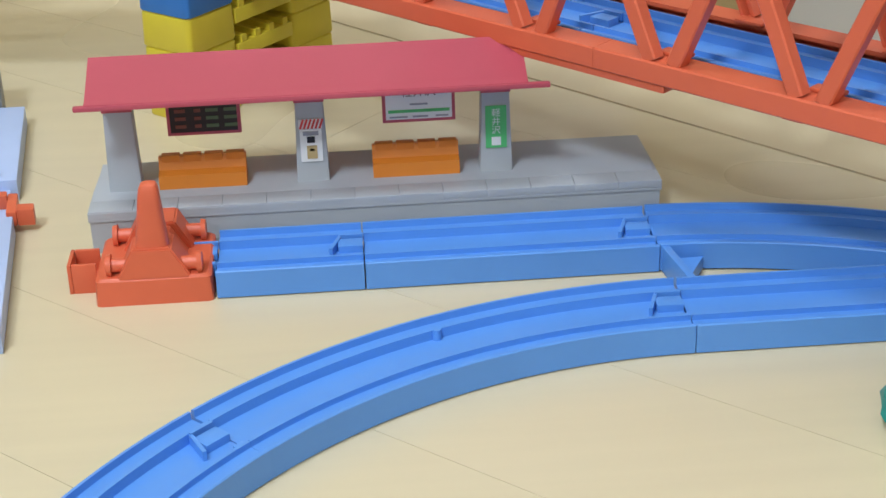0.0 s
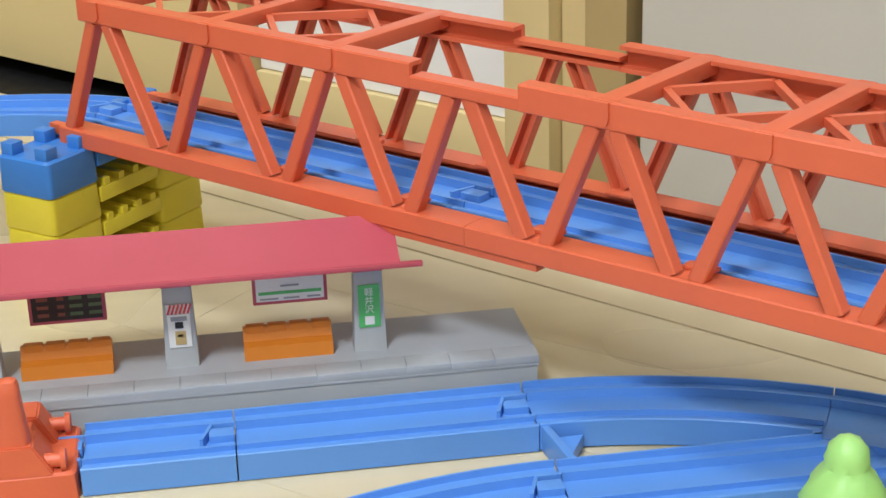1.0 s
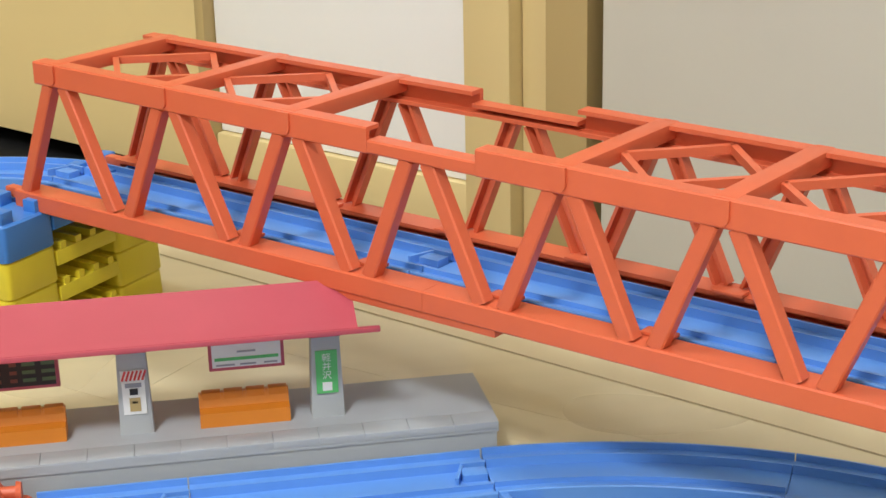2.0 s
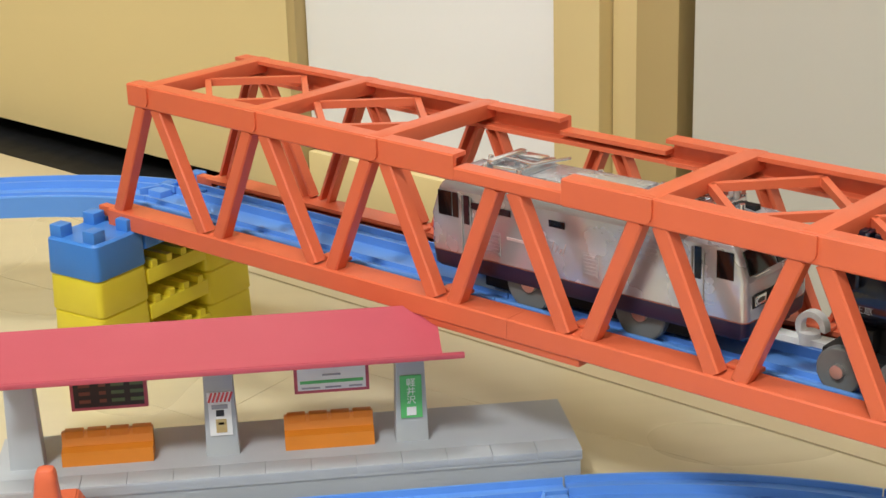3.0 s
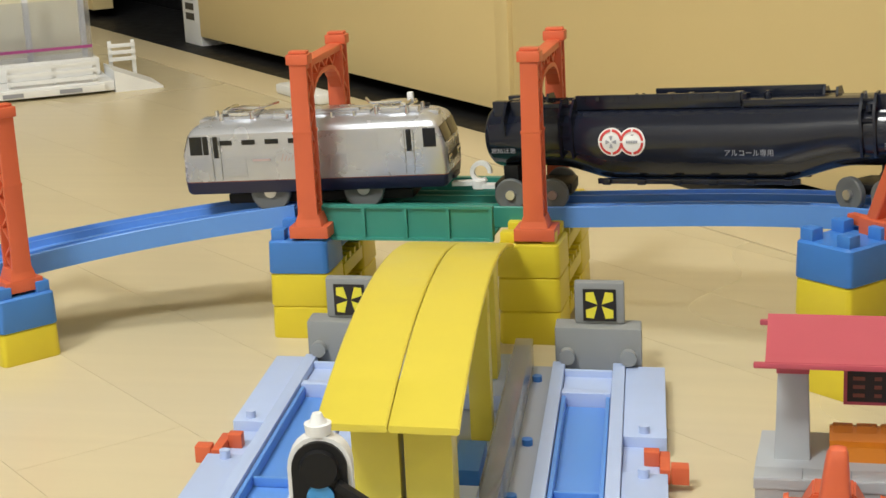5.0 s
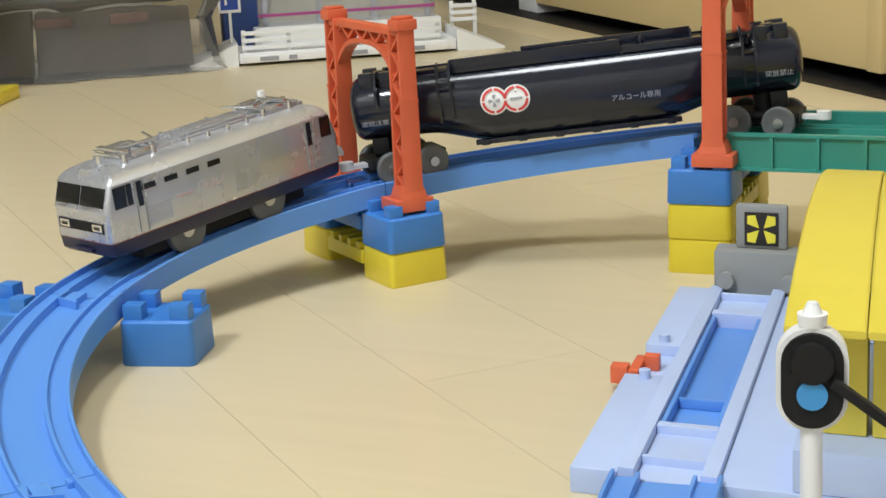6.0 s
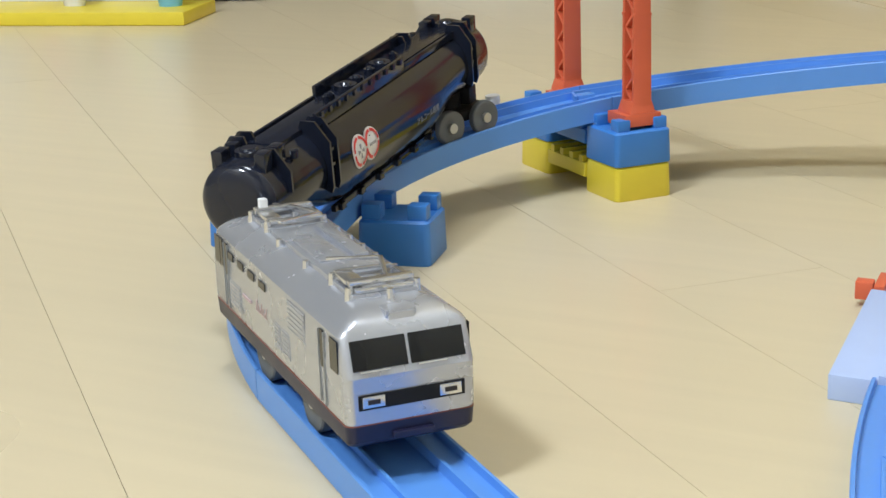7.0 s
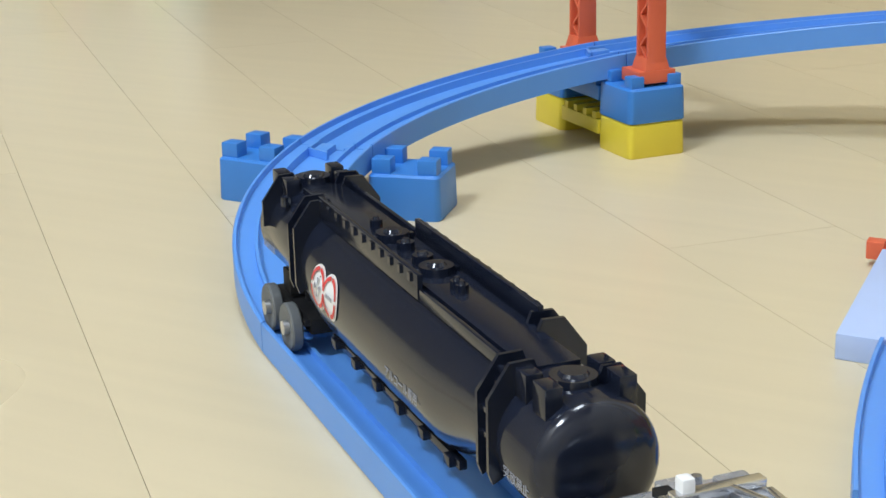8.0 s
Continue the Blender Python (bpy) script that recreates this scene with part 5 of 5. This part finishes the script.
def tank_section(x):
    """Half width, half height and middle height of the tank; the belly hangs deeper in the middle."""
    k = min(max((0.074 - abs(x)) / 0.034, 0.0), 1.0)
    k = k * k * (3 - 2 * k)
    w, h = 0.0156 + 0.0012 * k, 0.0156 + 0.0034 * k
    return w, h, TANK_TOP - h


def tank_point(x, a, side=1, lift=0.0):
    w, h, zc = tank_section(x)
    return Vector((x, side * (w + lift) * math.cos(a), zc + (h + lift) * math.sin(a)))


def tank_ring(x, shrink=0.0, n=44):
    return [tank_point(x, 2 * math.pi * i / n, 1, -shrink) for i in range(n)]


def tank_wagon():
    ob = thing("tank_wagon", "long glossy black toy tank wagon with two bogies", "toy wagon")
    end = TANK_L / 2
    ends = [(0.0, 0.0110), (0.0008, 0.0055), (0.0014, 0.0036), (0.0024, 0.0018), (0.0038, 0.0006), (0.0055, 0.0)]
    body = [0.074 - 0.034 * i / 10 for i in range(11)]
    xs = [(end - d, k) for d, k in ends] + [(x, 0.0) for x in body]
    bm = bmesh.new()
    loft(bm, [tank_ring(-x, k) for x, k in xs] + [tank_ring(x, k) for x, k in reversed(xs)])
    part("tank", bm, BLACK, ob)
    upright = Matrix(((0, 0, 1, 0), (1, 0, 0, 0), (0, 1, 0, 0), (0, 0, 0, 1)))  # outline in y and z, depth along x
    for e in (1, -1):
        for side in (1, -1):
            # two eight-sided plates with rungs between them make each ladder
            at = 0.0615 if e == side else 0.0835
            w = tank_section(at)[0]
            outline = [(0.0040, 0.0490), (0.0062, 0.0545), (0.0120, 0.0543), (w + 0.0018, 0.0465), (w + 0.0018, 0.0290), (w + 0.0008, 0.0262), (0.0110, 0.0290)]
            ladder = None
            for dx in (-0.0030, 0.0030):
                bm = bmesh.new()
                prism(bm, [(side * y, z) for y, z in outline], e * at + dx - 0.0006, e * at + dx + 0.0006, upright)
                plate = part("strap", bm, BLACK, ob)
                ladder = ladder or plate
            for y, z in ((0.0120, 0.0515), (w + 0.0004, 0.0430), (w + 0.0004, 0.0370)):
                bm = bmesh.new()
                box(bm, (e * at - 0.0024, side * y - 0.0006, z - 0.0006), (e * at + 0.0024, side * y + 0.0006, z + 0.0006))
                part("rung", bm, BLACK, ladder)
            # the last bracket and its top boxes
            outline = [(0.0040, 0.0480), (0.0064, 0.0538), (0.0112, 0.0536), (0.0170, 0.0455), (0.0170, 0.0375), (0.0110, 0.0375)]
            if e == side:
                bm = bmesh.new()
                prism(bm, [(side * y, z) for y, z in outline], e * 0.0950 - 0.0006, e * 0.0950 + 0.0006, upright)
                part("bracket", bm, BLACK, ob)
            for x, l, z in ((0.0900, 0.0030, 0.0535), (0.0995, 0.0034, 0.0538)):
                bm = bmesh.new()
                box(bm, (e * x - l, side * 0.0088 - 0.0022, 0.0465), (e * x + l, side * 0.0088 + 0.0022, z), bevel=0.0005)
                part("end_step", bm, BLACK, ob)
            bm = bmesh.new()
            cyl(bm, (e * 0.0835, side * 0.0125, 0.0465), (e * 0.0835, side * 0.0125, 0.0495), 0.0016, seg=10)
            part("valve", bm, BLACK, ob)
        bm = bmesh.new()
        cyl(bm, (e * 0.0940, 0, 0.0500), (e * 0.0940, 0, 0.0525), 0.0056, 0.0054, seg=20)
        cyl(bm, (e * 0.0940, 0, 0.0525), (e * 0.0940, 0, 0.0533), 0.0036, 0.0030, seg=16)
        part("manhole", bm, BLACK, ob)
    bm = bmesh.new()
    box(bm, (-0.0845, -0.0066, 0.0495), (0.0845, 0.0066, 0.0515), bevel=0.0003)
    walkway = part("walkway", bm, BLACK, ob)
    for side in (1, -1):
        # each rail starts at one ladder and ends past the middle
        x0, x1 = sorted((side * 0.0585, side * -0.0240))
        bm = bmesh.new()
        box(bm, (x0, side * 0.0088 - 0.0008, 0.0487), (x1, side * 0.0088 + 0.0008, 0.0555), bevel=0.0003)
        part("walkway_rail", bm, BLACK, ob)
        for k in range(11):
            x = x0 + 0.004 + k * 0.0074
            bm = bmesh.new()
            box(bm, (x - 0.0010, side * 0.0099 - 0.0004, 0.0528), (x + 0.0010, side * 0.0099 + 0.0004, 0.0550))
            part("rail_lug", bm, BLACK, walkway)
        x0, x1 = sorted((side * -0.0250, side * -0.0800))
        bm = bmesh.new()
        box(bm, (x0, side * 0.0088 - 0.0007, 0.0487), (x1, side * 0.0088 + 0.0007, 0.0519), bevel=0.0003)
        part("low_rail", bm, BLACK, ob)
        bm = bmesh.new()
        box(bm, (-0.0500, side * 0.0085 - 0.0011, 0.0124), (0.0500, side * 0.0085 + 0.0011, 0.0150), bevel=0.0004)
        part("under_frame", bm, BLACK, ob)
        for k in range(6):
            x = -0.045 + k * 0.018
            bm = bmesh.new()
            box(bm, (x - 0.0020, side * 0.0102 - 0.0009, 0.0122), (x + 0.0020, side * 0.0102 + 0.0009, 0.0150), bevel=0.0003)
            part("under_bracket", bm, BLACK, ob)
    for x, r in ((-0.034, 0.0019), (-0.0205, 0.0050), (-0.0100, 0.0026), (0.0030, 0.0030), (0.0130, 0.0050), (0.0270, 0.0018), (0.0305, 0.0018)):
        bm = bmesh.new()
        cyl(bm, (x, 0, 0.0513), (x, 0, 0.0537), r, r * 0.94, seg=18)
        cyl(bm, (x, 0, 0.0537), (x, 0, 0.0546), r * 0.55, r * 0.4, seg=12)
        if r > 0.004:
            box(bm, (x - 0.0012, -0.0062, 0.0514), (x + 0.0012, 0.0062, 0.0529), bevel=0.0003)
        part("hatch", bm, BLACK, ob)
    # stickers wrap the barrel
    for side in (-1, 1):
        def patch(name, pieces, mat, lift):
            bm = bmesh.new()
            for poly in pieces:
                bm.faces.new([bm.verts.new(tank_point(x, a, side, lift)) for x, a in poly])
            return part(name, bm, mat, ob)
        def disc(cx, r0, r1, t0=0, t1=360, n=30):
            R, out = 0.0187, []
            for i in range(n):
                a, b = (radians(t0 + (t1 - t0) * k / n) for k in (i, i + 1))
                out.append([(cx + r * math.cos(t), 0.12 + r * math.sin(t) / R) for r, t in ((r0, a), (r1, a), (r1, b), (r0, b))])
            return out
        c, s = side * 0.0330, side
        for dx in (-0.0053, 0.0053):
            patch("sticker", disc(c + dx, 0.0001, 0.0067), SIGN_WHITE, 0.00025 if dx < 0 else 0.0003)
            patch("sticker_ring", [q for k in range(4) for q in disc(c + dx, 0.0047, 0.0059, 5 + 90 * k, 85 + 90 * k, 8)], SIGN_RED, 0.0006)
        for k in range(4):
            patch("sticker_mark", disc(c + 0.0053 * s, 0.0007, 0.0028, 90 * k - 20, 90 * k + 20, 4), SIGN_GREY, 0.0007)
        for k in range(5):
            x = c - 0.0053 * s + (k - 2) * 0.0012
            patch("sticker_mark", [[(x - 0.0005, 0.09), (x + 0.0005, 0.09), (x + 0.0005, 0.15), (x - 0.0005, 0.15)]], SIGN_GREY, 0.0007)
    facing = Matrix(((-1, 0, 0, 0), (0, 0, 1, 0), (0, 1, 0, 0), (0, 0, 0, 1)))
    for text, x, size, z in (("アルコール専用", -0.029, 0.0034, 0.0285), ("連結注意", 0.097, 0.0034, 0.0300), ("突放禁止", -0.097, 0.0034, 0.0310)):
        w, h, zc = tank_section(x)
        y = w * math.sqrt(1 - ((z - zc) / h) ** 2) + 0.0003
        lettering(text, size, SIGN_GREY, ob, Matrix.Translation((x, y, z)) @ facing)
        lettering(text, size, SIGN_GREY, ob, Matrix.Translation((-x, -y, z)) @ pose(0, 0, 0, 0, 0, 180) @ facing)
    for e in (1, -1):
        bm = bmesh.new()
        cyl(bm, (e * BOGIE, 0, 0.012), (e * BOGIE, 0, 0.0210), 0.0055, seg=16)
        box(bm, (e * (BOGIE + 0.006) - 0.004, -0.010, 0.0135), (e * (BOGIE + 0.006) + 0.004, 0.010, 0.0215), bevel=0.0006)
        part("bolster", bm, DARK, ob)
    bogies = []
    for e in (1, -1):
        bm = bmesh.new()
        box(bm, (-0.0195, -0.0100, 0.0072), (0.0195, 0.0100, 0.0125), bevel=0.0008)
        box(bm, (-0.0185, -0.0118, 0.0098), (0.0185, 0.0118, 0.0122), bevel=0.0006)
        bogie = part("bogie", bm, DARK, ob, "black four-wheel bogie with grey wheels")
        for x in (-0.0105, 0.0105):
            for side in (-1, 1):
                w = part("wheel", ring_bm(0.0079, 0.0036), TYRE, bogie, m=pose(x, side * 0.0138, 0.0079))
        for x in (-0.0105, 0.0105):
            bm = bmesh.new()
            cyl(bm, (x, -0.0168, 0.0079), (x, 0.0168, 0.0079), 0.0023, seg=14)
            part("axle", bm, STEEL, bogie, "steel axle pin")
        bm = bmesh.new()
        beam(bm, (e * 0.018, 0, 0.0092), (e * 0.029, 0, 0.0092), 0.006, 0.002)
        cyl(bm, (e * 0.0295, 0, 0.0080), (e * 0.0295, 0, 0.0120), 0.0035, seg=14)
        part("coupling", bm, WHITE, bogie, "white plastic coupling hook")
        bogies.append((e, bogie))
    return ob, bogies


LOCO = locomotive()
TANK, BOGIES = tank_wagon()

# front axle's way along the line, by time
AXLE = [(0.0, 0.595), (1.0, 0.840), (1.7, 1.014), (2.8, 1.301), (3.5, 1.487), (4.2, 1.684), (4.5, 1.774), (4.7, 1.831), (5.8, 2.131), (6.0, 2.187), (6.2, 2.241), (6.5, 2.333), (7.0, 2.473), (7.5, 2.615), (8.0, 2.748)]


def axle_at(t):
    a = max((r for r in AXLE if r[0] <= t), key=lambda r: r[0])
    b = min((r for r in AXLE if r[0] > t), key=lambda r: r[0], default=None)
    return a[1] if b is None else a[1] + (b[1] - a[1]) * (t - a[0]) / (b[0] - a[0])


def seat(s_front, s_back, at):
    """Pose of a body carried on the line at two places; at: where its origin lies between them, from the front."""
    p, q = line_at(s_front)[0], line_at(s_back)[0]
    d = (p - q).normalized()
    side = Vector((-d.y, d.x, 0)).normalized()
    m = Matrix((d, side, d.cross(side))).transposed().to_4x4()
    m.translation = p.lerp(q, at) + Vector((0, 0, RUN))
    return m


def motions():
    loco_rows, tank_rows, bogie_rows = [], [], {e: [] for e, _ in BOGIES}
    for i in range(81):
        t = i / 10
        s = axle_at(t)
        loco_rows.append((t, seat(s, s - 0.049, 0.51)))
        front, back = s - 0.1355, s - 0.1355 - 2 * BOGIE
        m = seat(front, back, 0.5)
        tank_rows.append((t, m))
        for e, _ in BOGIES:
            c = front if e > 0 else back
            bogie_rows[e].append((t, m.inverted() @ seat(c + 0.0105, c - 0.0105, 0.5)))
    walk(LOCO, loco_rows)
    walk(TANK, tank_rows)
    for e, bogie in BOGIES:
        walk(bogie, bogie_rows[e])


motions()
